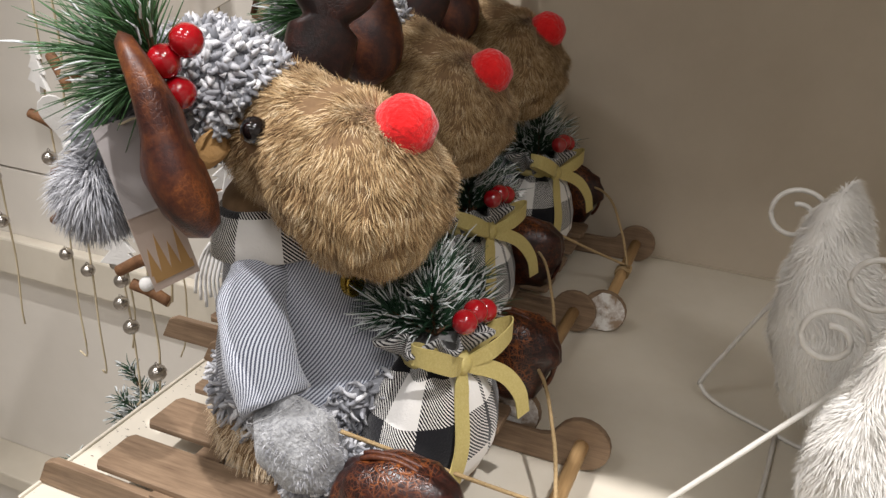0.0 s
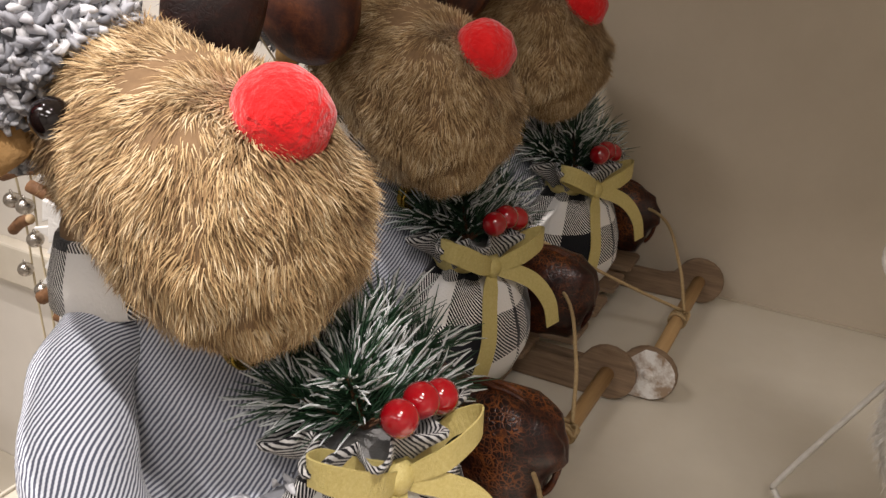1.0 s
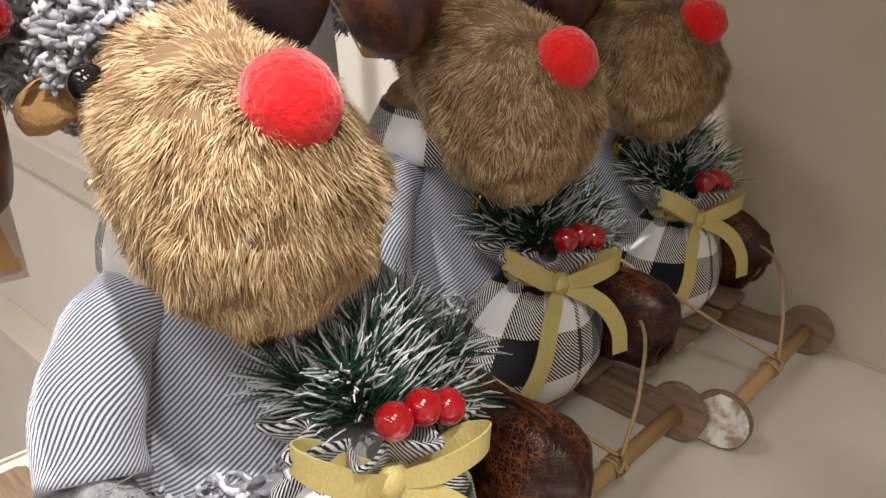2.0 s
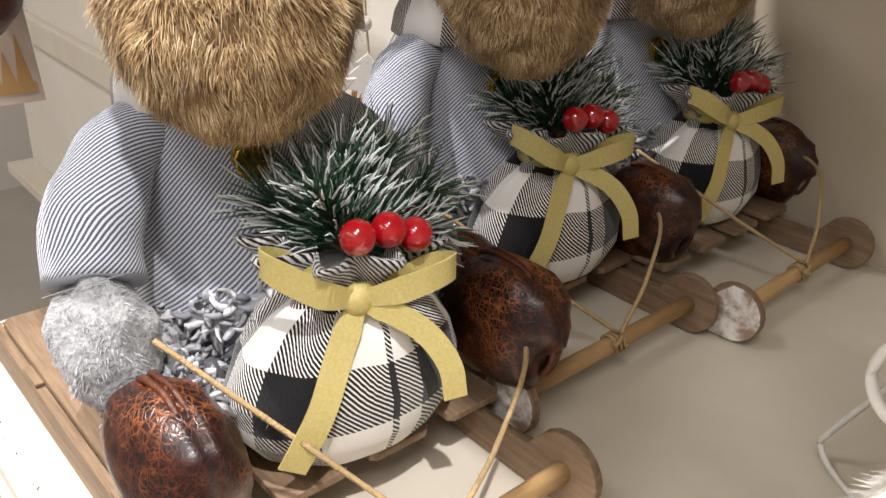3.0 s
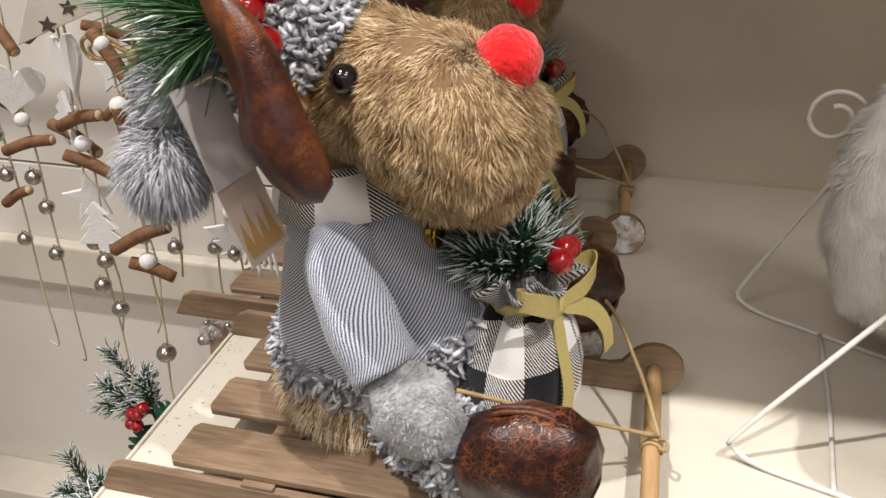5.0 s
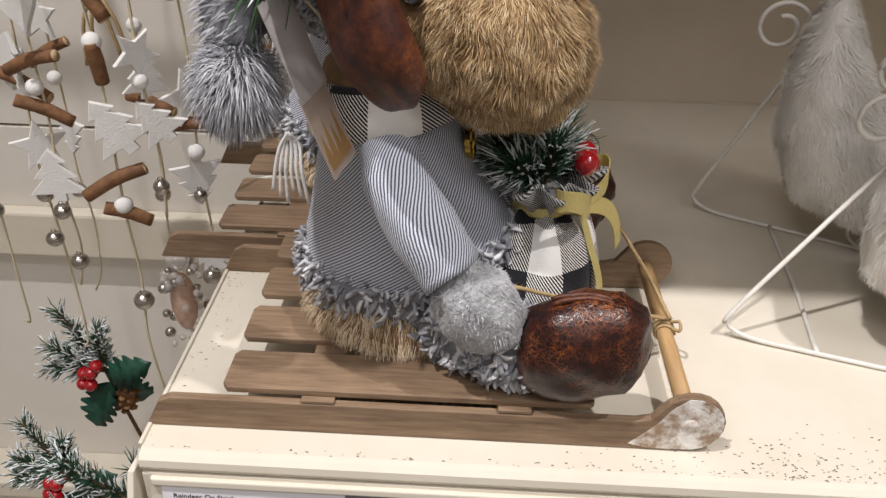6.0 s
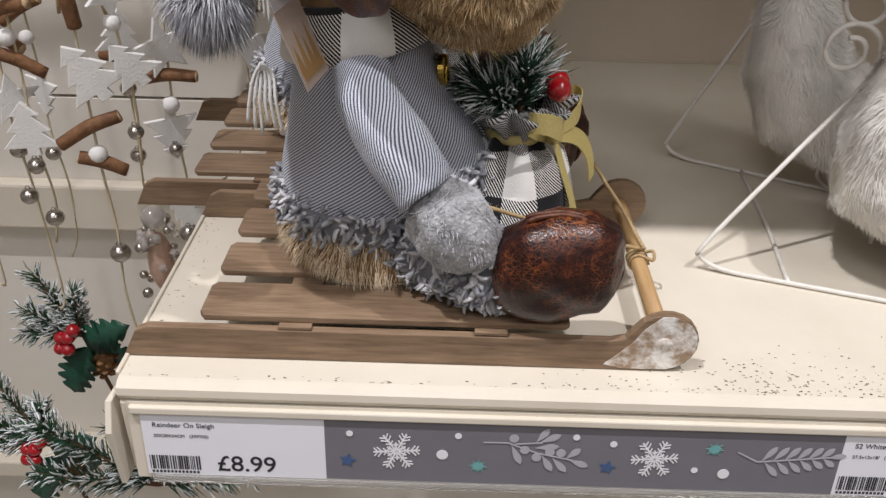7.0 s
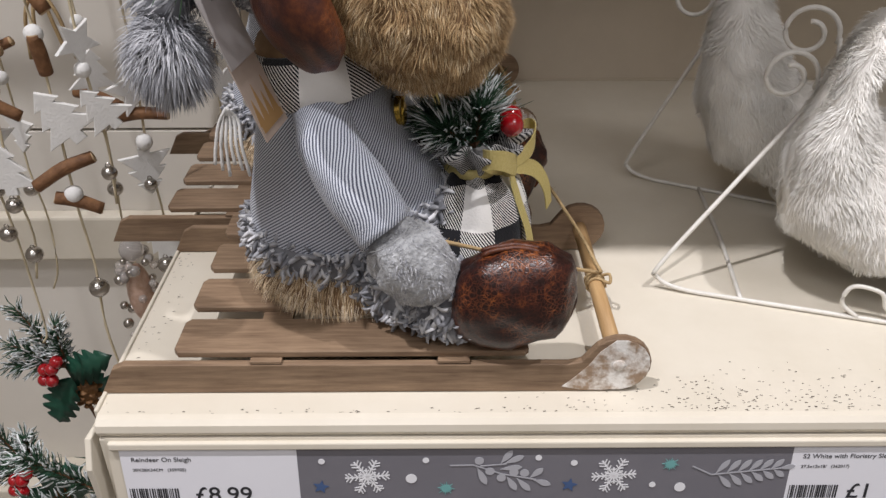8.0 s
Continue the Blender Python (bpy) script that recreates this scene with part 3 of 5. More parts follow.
def bar(x0, y0, x1, y1, w, taper=1.0):
    d = math.hypot(x1 - x0, y1 - y0)
    nx, ny = -(y1 - y0) / d * w / 2, (x1 - x0) / d * w / 2
    return [(x0 + nx, y0 + ny), (x0 - nx, y0 - ny), (x1 - nx * taper, y1 - ny * taper), (x1 + nx * taper, y1 + ny * taper)]


def disc2(x, y, r, n=20):
    return [(x + r * math.cos(2 * math.pi * k / n), y + r * math.sin(2 * math.pi * k / n)) for k in range(n)]


def star2(points, ro, ri, turn=0.0):
    return [((ro if k % 2 == 0 else ri) * math.sin(turn + math.pi * k / points), (ro if k % 2 == 0 else ri) * math.cos(turn + math.pi * k / points)) for k in range(points * 2)]


flake = []
for k in range(6):
    a = math.pi / 3 * k
    ux, uy = math.cos(a), math.sin(a)
    flake.append(bar(0, 0, 0.0135 * ux, 0.0135 * uy, 0.0011))
    for f, l in ((0.42, 0.0030), (0.62, 0.0044), (0.8, 0.0036)):
        for sg in (-1, 1):
            b = a + sg * radians(52)
            x, y = 0.0135 * f * ux, 0.0135 * f * uy
            flake.append(bar(x, y, x + l * math.cos(b), y + l * math.sin(b), 0.0008))
    b = a + math.pi / 6
    flake.append(bar(0, 0, 0.0062 * math.cos(b), 0.0062 * math.sin(b), 0.0011))
    for sg in (-1, 1):
        c2 = b + sg * radians(50)
        flake.append(bar(0.0038 * math.cos(b), 0.0038 * math.sin(b), 0.0038 * math.cos(b) + 0.0022 * math.cos(c2), 0.0038 * math.sin(b) + 0.0022 * math.sin(c2), 0.0007))


def leaf2(x, y, a, l, w, blunt=True):
    pts = []
    for k in range(13):
        t = k / 12
        pts.append((t * l, w / 2 * math.sin(math.pi * min(t ** 1.6, 1)) ** 0.8))
    pts += [(px, -py) for px, py in reversed(pts[1:-1])]
    c, s = math.cos(a), math.sin(a)
    return [(x + px * c - py * s, y + px * s + py * c) for px, py in pts]


for fx, fy in ((0.1580, -0.0012), (0.3070, -0.0012)):
    print_at("snowflake", flake, WHITE_INK, fx, fy, 1.0, 0.08)
for dx, dy, dr in ((0.1310, 0.0105, 0.0020), (0.1935, 0.0110, 0.0020), (0.1845, -0.0028, 0.0034), (0.2610, 0.0125, 0.0020), (0.2825, 0.0085, 0.0021), (0.3310, -0.0085, 0.0020), (0.3480, -0.0105, 0.0034)):
    print_at("dot", [disc2(0, 0, dr)], WHITE_INK, dx, dy)
for sx, sy in ((0.1295, -0.0090), (0.2805, -0.0085)):
    print_at("blue_star", [star2(5, 0.0052, 0.0024, 0.2)], BLUE_INK, sx, sy)
for sx, sy in ((0.2055, -0.0105), (0.3405, 0.0070)):
    print_at("teal_star", [star2(8, 0.0055, 0.0016, 0.1), star2(8, 0.0040, 0.0018, 0.5)], TEAL_INK, sx, sy)
sprig = [bar(-0.028, 0.0050, -0.014, 0.0052, 0.0008), bar(-0.014, 0.0052, 0.003, -0.0015, 0.0008), bar(0.003, -0.0015, 0.024, -0.0060, 0.0008), bar(-0.010, 0.0045, 0.006, 0.0060, 0.0008)]
for lx, ly, la, ll in ((0.002, 0.0060, 0.95, 0.0125), (0.004, 0.0060, 0.45, 0.0135), (0.002, 0.0020, 0.12, 0.0135), (-0.012, 0.0040, -1.15, 0.0150), (0.006, -0.0030, -1.05, 0.0130), (0.012, -0.0045, -0.85, 0.0135), (0.020, -0.0050, 0.75, 0.0110), (0.022, -0.0060, -0.35, 0.0120)):
    sprig.append(leaf2(lx, ly, la, ll, 0.0042))
for bx, by in ((-0.0105, 0.0085), (-0.004, 0.0005), (0.003, -0.0045), (0.0105, -0.0005), (0.0170, -0.0010)):
    sprig.append(disc2(bx, by, 0.0028))
print_at("berry_sprig", sprig, PALE_INK, 0.2360, 0.0020)
frond = [bar(-0.030, 0.0060, -0.018, -0.0005, 0.0009), bar(-0.018, -0.0005, 0.026, 0.0045, 0.0009)]
for k in range(6):
    x = -0.016 + k * 0.0066
    frond.append(leaf2(x, -0.0003 + k * 0.0007, 0.95 - k * 0.03, 0.0135 - k * 0.0006, 0.0038))
    frond.append(leaf2(x + 0.002, -0.0003 + k * 0.0007, -0.85 + k * 0.04, 0.0135 - k * 0.0009, 0.0038))
frond.append(leaf2(0.022, 0.0040, 0.2, 0.010, 0.0038))
print_at("leaf_frond", frond, PALE_INK, 0.3840, -0.0005)

# ---- the wooden sleighs ----
SLEIGH_W = 0.165


def build_sleigh(o):
    ox, oy = o
    s = thing("toy_sleigh", (ox + 0.16, oy + SLEIGH_W / 2, 0.0), "small brown stained plywood sleigh with slatted deck on the shelf", "sleigh", "sleighs on the shelf")
    out = [(0.0, 0.0), (0.012, -0.0), (0.285, 0.0), (0.302, 0.0)]
    for k in range(15):
        a = radians(-100 + k * 18)
        out.append((0.312 + 0.0195 * math.cos(a), 0.0200 + 0.0195 * math.sin(a)))
    out += [(0.290, 0.0225), (0.282, 0.0205), (0.016, 0.0215), (0.009, 0.018)]
    for y, side in ((0.0, -1), (SLEIGH_W, 1)):
        m = axes(V(ox, oy + y, 0.0004), V(1, 0, 0), V(0, 0, 1), V(0, -1, 0))
        run = part("runner", plate(out, 0.0055, m, 0.0007), SLEIGH_WOOD, s, "brown plywood runner with rounded front", smooth=False)
        wash = [(0.312 + 0.0186 * math.cos(radians(a)), 0.0200 + 0.0186 * math.sin(radians(a))) for a in range(-80, 120, 20)]
        wash += [(0.300, 0.030), (0.294, 0.020), (0.287, 0.012), (0.279, 0.004), (0.290, 0.0016), (0.303, 0.0014)]
        part("white_wash", plate(wash, 0.0004, axes(V(ox, oy + y + side * 0.0030, 0.0004), V(1, 0, 0), V(0, 0, 1), V(0, -1, 0))), WASH, run, "rubbed white paint on the rounded front", smooth=False)
        part("peg", ball((ox + 0.312, oy + y + side * 0.0030, 0.0204), 0.0042, 0.0016, 0.0042, 12), WASH, run)
    for bx in (0.1015, 0.2135):
        part("cross_batten", box((ox + bx, oy + SLEIGH_W / 2, 0.0216), 0.019, SLEIGH_W - 0.0058, 0.0049, 0.0006), SLEIGH_WOOD, s, smooth=False)
        for by in (0.0, SLEIGH_W):
            part("block", box((ox + bx, oy + by, 0.0231), 0.019, 0.0052, 0.0019, 0.0003), SLEIGH_WOOD, s, smooth=False)
    for k in range(4):
        y0 = oy + 0.0015 + k * 0.0465
        prof = [(0.046, 0.004), (0.049, 0.0), (0.256, 0.0), (0.2585, 0.003), (0.2585, 0.031), (0.256, 0.034), (0.049, 0.034), (0.046, 0.030)]
        part("slat", plate(prof, 0.0042, axes(V(ox, y0, 0.0262), V(1, 0, 0), V(0, 1, 0), V(0, 0, 1)), 0.0006), SLEIGH_WOOD, s, smooth=False)
    part("front_rod", tube([(ox + 0.312, oy + 0.003, 0.0204), (ox + 0.312, oy + SLEIGH_W - 0.003, 0.0204)], 0.0052, 14, smooth=False), DOWEL, s, "pale round dowel joining the runners")
    kx, ky, kz = ox + 0.312, oy + 0.085, 0.0204
    coil = [(kx + 0.0062 * math.cos(a), ky - 0.004 + 0.0012 * a / 2, kz + 0.0062 * math.sin(a)) for a in [k * 0.7 for k in range(28)]]
    rope = part("knot", tube(coil, 0.0011, 6, 2), TWINE, s, "jute twine knotted round the rod")
    part("knot_bow", tube([(kx + 0.004, ky, kz + 0.007), (kx + 0.008, ky - 0.004, kz + 0.010), (kx + 0.008, ky - 0.008, kz + 0.006), (kx + 0.004, ky - 0.006, kz + 0.006)], 0.0011, 6), TWINE, s)
    return s


S1 = (-0.003, 0.0225)
sleigh = build_sleigh(S1)


def frame_of(x, y, turn):
    """Where a sleigh's frame goes when its rear near corner is set at x, y."""
    return pose(x, y, 0, 0, 0, turn) @ pose(-S1[0], -S1[1], 0)


D2 = frame_of(-0.057, 0.2035, 0.3)
D3 = frame_of(-0.034, 0.3745, 1.6)
for d in (D2, D3):
    copy_thing(sleigh, d @ Matrix.Translation(sleigh.location))

# ---- the plush reindeer ----
CY = 0.128


def mir(p):
    return Vector((p[0], 2 * CY - p[1], p[2]))


def fir_spray(parent, root, dirs, length, count, width, material, frost, seed, name="fir_sprig", spread=0.35, label="fir sprig with white flocked tips"):
    """Stems set with needles; a share of them carries white flock."""
    r = random.Random(seed)
    green, white, stems = [], [], []
    for d, L in dirs:
        d = Vector(d).normalized()
        stems.append(tube([root, Vector(root) + d * L * 0.5, Vector(root) + d * L], [0.0014, 0.0010], 6, 3))
        for _ in range(count):
            t = r.uniform(0.08, 1.0)
            a = Vector(root) + d * L * t
            w = Vector((r.uniform(-1, 1), r.uniform(-1, 1), r.uniform(-1, 1)))
            w = (w - d * w.dot(d)).normalized()
            nd = (d * r.uniform(0.55, 1.1) + w * r.uniform(spread, spread + 0.55)).normalized()
            b = a + nd * length * r.uniform(0.65, 1.1)
            green.append((a, b))
            if r.random() < frost:
                white.append((a + (b - a) * r.uniform(0.4, 0.65), b + (b - a) * 0.02))
    sp = part(name, needles(green, width, seed), material, parent, label)
    part("stem", joined(*stems), STEM, sp)
    if white:
        part("flock", needles(white, width * 1.5, seed + 1), FROST, sp, "white flock on the needle tips")
    return sp


def shoe(parent, c, side):
    """A stuffed shoe, narrow and tall, its toe seam a worn ridge."""
    c = Vector(c)
    rings = []
    for t, ry, rz, dz in ((-1, 0.009, 0.012, -0.004), (-0.88, 0.0150, 0.0215, -0.003), (-0.55, 0.0188, 0.0300, -0.001), (0, 0.0205, 0.0335, 0.001), (0.45, 0.0198, 0.0325, 0.001), (0.80, 0.0160, 0.0262, -0.001), (0.96, 0.0098, 0.0160, -0.002), (1.02, 0.003, 0.005, -0.002)):
        row = []
        for k in range(48):
            a = 2 * math.pi * k / 48
            ca, sa = math.cos(a), math.sin(a)
            q = 1.0 / (abs(ca) ** 2.3 + abs(sa) ** 2.3) ** (1 / 2.3)
            row.append(c + Vector((0.0350 * t + 0.004 * sa * (t > 0), ry * q * ca, dz + rz * q * sa)))
        rings.append(row)
    fine = []
    for a, b in zip(rings, rings[1:]):
        fine += [[p + (q - p) * f for p, q in zip(a, b)] for f in (0, 0.34, 0.67)]
    bm = loft(fine + [rings[-1]])
    for v in bm.verts:
        off = Vector((0, side * 9, 0))
        k = noise.noise(v.co * 46 + off) * 0.0034 + noise.noise(v.co * 130 + off) * 0.0011
        ridge = max(0.0, 1 - abs(v.co.y - c.y) / 0.0035) * (1 if v.co.z > c.z - 0.02 else 0)
        v.co += (v.co - c).normalized() * (k - 0.0012 * ridge)
        v.co.z = max(v.co.z, 0.0287)
    ob = part("shoe", bm, LEATHER, parent, "crackled dark brown leather shoe")
    for dy in (-0.0021, 0.0021):
        seam = [c + Vector((0.0362 * math.sin(a), dy, 0.0002 + 0.0336 * math.cos(a))) for a in [radians(k) for k in range(-30, 125, 8)]]
        seam = [p + Vector((noise.noise(p * 300), noise.noise(p * 260), noise.noise(p * 280))) * 0.0007 for p in seam]
        part("seam", tube(seam, 0.0016, 8, 2), WORN_LEATHER, ob, "worn orange seam over the toe")
    return ob


def build_reindeer():
    c = CY
    rd = thing("plush_reindeer", (0.145, c, 0.0284), "plush reindeer in striped jacket seated on a wooden sleigh", "plush toy", "reindeer on the sleighs")
    # jacket
    prof = ((0.046, 0.146, 0.069, 0.061), (0.058, 0.146, 0.071, 0.063), (0.085, 0.146, 0.068, 0.060), (0.110, 0.142, 0.058, 0.055), (0.135, 0.136, 0.047, 0.049), (0.155, 0.133, 0.041, 0.042), (0.170, 0.131, 0.035, 0.036), (0.182, 0.132, 0.030, 0.030))
    rings = []
    for z, cx, rx, ry in prof:
        rings.append(ring((cx, c, z), (1, 0, 0), (0, 1, 0), rx, ry, 48, 0.012, 5, z * 30))
    body = part("jacket", loft(rings), JACKET, rd, "blue and white striped cotton jacket")
    # jacket's front seam
    seam = [(0.146 + 0.0705, c - 0.004, 0.056), (0.146 + 0.068, c - 0.004, 0.085), (0.142 + 0.0585, c - 0.004, 0.110), (0.136 + 0.0475, c - 0.004, 0.135), (0.133 + 0.0415, c - 0.004, 0.155)]
    part("front_seam", tube(seam, 0.0012, 6), JACKET, body)
    for bz, bx in ((0.1475, 0.1785),):
        b = part("button", joined(tube([(bx - 0.001, c - 0.010, bz), (bx + 0.0022, c - 0.0105, bz + 0.0005)], 0.0092, 22, smooth=False)), GOLD, rd, "round gold four-hole button", smooth=False)
        rim = [(bx + 0.0022, c - 0.0105 + 0.0084 * math.cos(a), bz + 0.0084 * math.sin(a)) for a in [k * math.pi / 8 for k in range(17)]]
        part("rim", tube(rim, 0.0010, 6, 2), GOLD, b)
        # The holes are solid dark dots, their inner shade put into the colour.
        for hy, hz in ((-0.0018, -0.0018), (0.0018, -0.0018), (-0.0018, 0.0018), (0.0018, 0.0018)):
            part("hole", ball((bx + 0.0023, c - 0.0105 + hy, bz + hz), 0.0004, 0.0009, 0.0009, 8), SCUFF_AND_HOLE_SHADE, b)
    # fleece hem and fur seat
    hem = loft([ring((0.146, c, z), (1, 0, 0), (0, 1, 0), rx, ry, 48) for z, rx, ry in ((0.046, 0.066, 0.058), (0.049, 0.0715, 0.0635), (0.057, 0.0735, 0.0655), (0.067, 0.0725, 0.0645), (0.072, 0.068, 0.060))])
    for v in hem.verts:
        v.co.z += max(0.0, v.co.x - 0.140) / 0.0795 * 0.030
    hem.normal_update()
    lock = curls(hem, 2300, 0.0095, 0.0036, 11, keep=lambda p: p.z > 0.045)
    h = part("hem_trim", hem, GREY_SKIN, rd, "grey curled fleece hem")
    part("fleece", lock, FLEECE, h, kind="stuff")
    seat = loft([ring((0.143, c, z), (1, 0, 0), (0, 1, 0), rx, ry, 40) for z, rx, ry in ((0.0284, 0.057, 0.064), (0.031, 0.066, 0.072), (0.040, 0.069, 0.072), (0.056, 0.063, 0.060))])
    hair = fur(seat, 14000, 0.0145, 0.0005, lambda p, n: Vector((0, 0, -1)), 0.35, 12, 0.5, keep=lambda p: p.z > 0.031)
    st = part("seat", seat, SKIN, rd, "brown fur seat below the hem")
    part("fur", ([(x, y, max(z, 0.0287)) for x, y, z in hair[0]], hair[1]), SEAT_FUR, st, kind="stuff")
    # arms
    for side in (-1, 1):
        f = (lambda p: Vector(p)) if side < 0 else mir
        wrist, palm = ((0.173, 0.035, 0.106), (0.187, 0.032, 0.086)) if side < 0 else ((0.178, 0.197, 0.096), (0.190, 0.197, 0.078))
        bend = ((0.128, 0.096, 0.160), (0.135, 0.078, 0.155), (0.143, 0.058, 0.142), (0.157, 0.043, 0.125)) if side < 0 else ((0.131, 0.135, 0.162), (0.139, 0.155, 0.156), (0.147, 0.174, 0.141), (0.161, 0.190, 0.120))
        arm = tube([*bend, wrist], [0.0100, 0.0165, 0.0195, 0.0210, 0.0205], 28, 6, flat=0.84)
        for v in arm.verts:
            v.co += noise.noise_vector(v.co * 42) * 0.0026
        sl = part("sleeve", arm, SLEEVE, rd, "blue and white striped sleeve")
        cuffp = [Vector(wrist) + Vector((0.0180 * math.cos(a) * 0.86, 0.0203 * math.sin(a), -0.0180 * math.cos(a) * -0.5)) for a in [k * math.pi / 8 for k in range(17)]]
        part("stitched_cuff", tube(cuffp, 0.0002, 6, 2), FELT, sl)
        mitt = ball(palm, 0.0285, 0.0205, 0.0225, 28, (0, 50, 0), 0.20)
        pile = fur(mitt, 2600, 0.0042, 0.00045, lambda p, n: Vector((0.3, 0, -1)) + noise.noise_vector(Vector(p) * 140), 0.6, 61 + side, 0.2, 0.8)
        mt = part("mitten", mitt, FELT, rd, "grey felt mitten")
        part("nap", pile, GREY_FUR, mt, kind="stuff")
        leg = tube([f(p) for p in ((0.165, 0.078, 0.050), (0.188, 0.058, 0.049), (0.205, 0.048, 0.050), (0.222, 0.042, 0.053))], [0.022, 0.022, 0.0215, 0.019], 24, 4)
        lc = curls(leg, 700, 0.0095, 0.0036, 20 + side, keep=lambda p: p.z > 0.034)
        lg = part("trouser_leg", leg, GREY_SKIN, rd, "grey curled fleece trouser leg")
        part("fleece", ([(x, y, max(z, 0.0286)) for x, y, z in [tuple(v) for v in lc[0]]], lc[1]), FLEECE, lg, kind="stuff")
        shoe(rd, (0.2445, 0.0315, 0.0625) if side < 0 else (0.2440, 0.2060, 0.0640), side)
    # collar
    col = [ring((0.131, c, z), (1, 0, 0.18), (0, 1, 0), r, r * 0.97, 40) for z, r in ((0.161, 0.0440), (0.163, 0.0475), (0.175, 0.0455), (0.192, 0.0385), (0.192, 0.0345), (0.174, 0.0385))]
    part("collar", loft(col, False), COLLAR_CHECK, rd, "black and white checked flannel collar")
    part("neck", ball((0.131, c, 0.186), 0.0365, 0.0360, 0.022, 24), SKIN, rd)
    # head
    hp = ((0.098, 0.243, 0.010, 0.010), (0.104, 0.243, 0.024, 0.024), (0.122, 0.240, 0.033, 0.033), (0.142, 0.234, 0.0395, 0.0375), (0.164, 0.2265, 0.0440, 0.0435), (0.186, 0.2190, 0.0475, 0.0480), (0.206, 0.2130, 0.0465, 0.0480), (0.222, 0.2080, 0.0400, 0.0430), (0.233, 0.205, 0.0310, 0.0320), (0.239, 0.202, 0.0160, 0.0170), (0.241, 0.202, 0.0040, 0.0040))
    head = loft([ring((x, c, z), (0.16, 0, 0.987), (0, 1, 0), rz - 0.003, ry - 0.003, 40) for x, z, rz, ry in hp])

    def lie(p, n):
        q = (Vector(p) - Vector((0.210, c, 0.258))).normalized()
        return q * 0.75 + Vector((0.05, 0, -0.55)) + noise.noise_vector(Vector(p) * 55) * 0.75 + noise.noise_vector(Vector(p) * 160) * 0.45
    eyes = (Vector((0.1560, 0.0910, 0.2455)), mir((0.1560, 0.0910, 0.2455)))
    coat = fur(head, 100000, 0.0098, 0.00044, lie, 0.24, 31, 0.14, 0.70, keep=lambda p: min((p - e).length for e in eyes) > 0.0105, spread=0.32)
    hd = part("head", head, SKIN, rd, "brown plush head with a broad drooping muzzle")
    part("fur", coat, HEAD_FUR, hd, kind="stuff")
    nose = ball((0.2205, c + 0.001, 0.2505), 0.0165, 0.0165, 0.0165, 32, None, 0.06)
    part("nose", nose, RED_FELT, rd, "round red felt nose")
    for side in (-1, 1):
        f = (lambda p: Vector(p)) if side < 0 else mir
        part("eye", ball(f((0.1560, 0.0910, 0.2455)), 0.0072, 0.0072, 0.0072, 20), BLACK_EYE, hd, "shiny black eye")
        er = []
        for t, w, d in ((0, 0.004, 0.004), (0.08, 0.010, 0.007), (0.35, 0.0135, 0.0085), (0.65, 0.0145, 0.0085), (0.88, 0.0115, 0.0065), (0.98, 0.006, 0.0035), (1, 0.002, 0.001)):
            er.append(ring(f((0.135 - 0.003 * t, 0.094 - 0.020 * t, 0.238 - 0.008 * t)), (0.45, 0, 0.89), (0.70, -side * 0.45, -0.36), w * 0.82, d * 0.9, 22))
        ear = loft(er)
        for v in ear.verts:
            w = f((0.137, 0.082, 0.239))
            v.co.x -= 0.006 * max(0.0, 1 - abs(v.co.z - w.z) / 0.012) * (1 if v.co.x > w.x else 0)
        part("ear", ear, TAN_FELT, hd, "tan felt ear")
        # antler: a stuffed leather paddle with blunt fingers
        lobes = []
        for k in range(56):
            a = 2 * math.pi * k / 56
            rr = 0.039 + 0.010 * math.cos(2 * a) + (0.010 * math.cos(6 * a) if math.cos(a) > -0.2 and side > 0 else 0)
            lobes.append((rr * 1.04 * math.cos(a), rr * (0.72 if side > 0 else 0.90) * math.sin(a)))
        nx = Vector((0.66, 0.64, 0.37)).normalized()
        ax = Vector((-0.49, 0.0, 0.87)).normalized()
        ax = (ax - nx * ax.dot(nx)).normalized()
        bx = nx.cross(ax)
        cen = Vector((0.114, 0.055, 0.2405))
        if side > 0:
            nx, ax, bx = [Vector((v.x, -v.y, v.z)) for v in (nx, ax, bx)]
            cen = mir(cen) + Vector((0.004, -0.006, 0.036))
            nx = Vector((0.55, -0.78, 0.30)).normalized()
            ax = Vector((0.20, 0.10, 0.97))
            ax = (ax - nx * ax.dot(nx)).normalized()
            bx = nx.cross(ax)
        layers = []
        for h, k in ((-0.0112, 0.35), (-0.0102, 0.68), (-0.0065, 0.92), (0, 1.0), (0.0065, 0.92), (0.0102, 0.68), (0.0112, 0.35)):
            layers.append([cen + ax * x * k + bx * y * k + nx * (h * (0.95 - 6.0 * x) + 0.004 * math.sin(x * 40)) for x, y in lobes])
        part("antler", loft(layers), WORN_LEATHER if side < 0 else DARK_LEATHER, hd, "stuffed brown leather antler")
    # hat
    hat_path = [(0.116, c, 0.249), (0.100, c - 0.003, 0.260), (0.081, c - 0.014, 0.261), (0.064, c - 0.032, 0.247), (0.062, c - 0.050, 0.240), (0.062, c - 0.060, 0.228)]
    cone = tube(hat_path, [0.0335, 0.0335, 0.029, 0.022, 0.016, 0.011], 28, 5)
    band = curls(cone, 2900, 0.0085, 0.0040, 41, keep=lambda p: p.x > 0.085)
    wool = fur(cone, 2600, 0.013, 0.0010, lambda p, n: Vector((-1, 0, -0.6)), 0.5, 42, keep=lambda p: p.x <= 0.10)
    ht = part("hat", cone, GREY_SKIN, rd, "grey fleece hat drooping to a fur pompom")
    part("fleece", band, FLEECE, ht, kind="stuff")
    part("wool", wool, GREY_FUR, ht, kind="stuff")
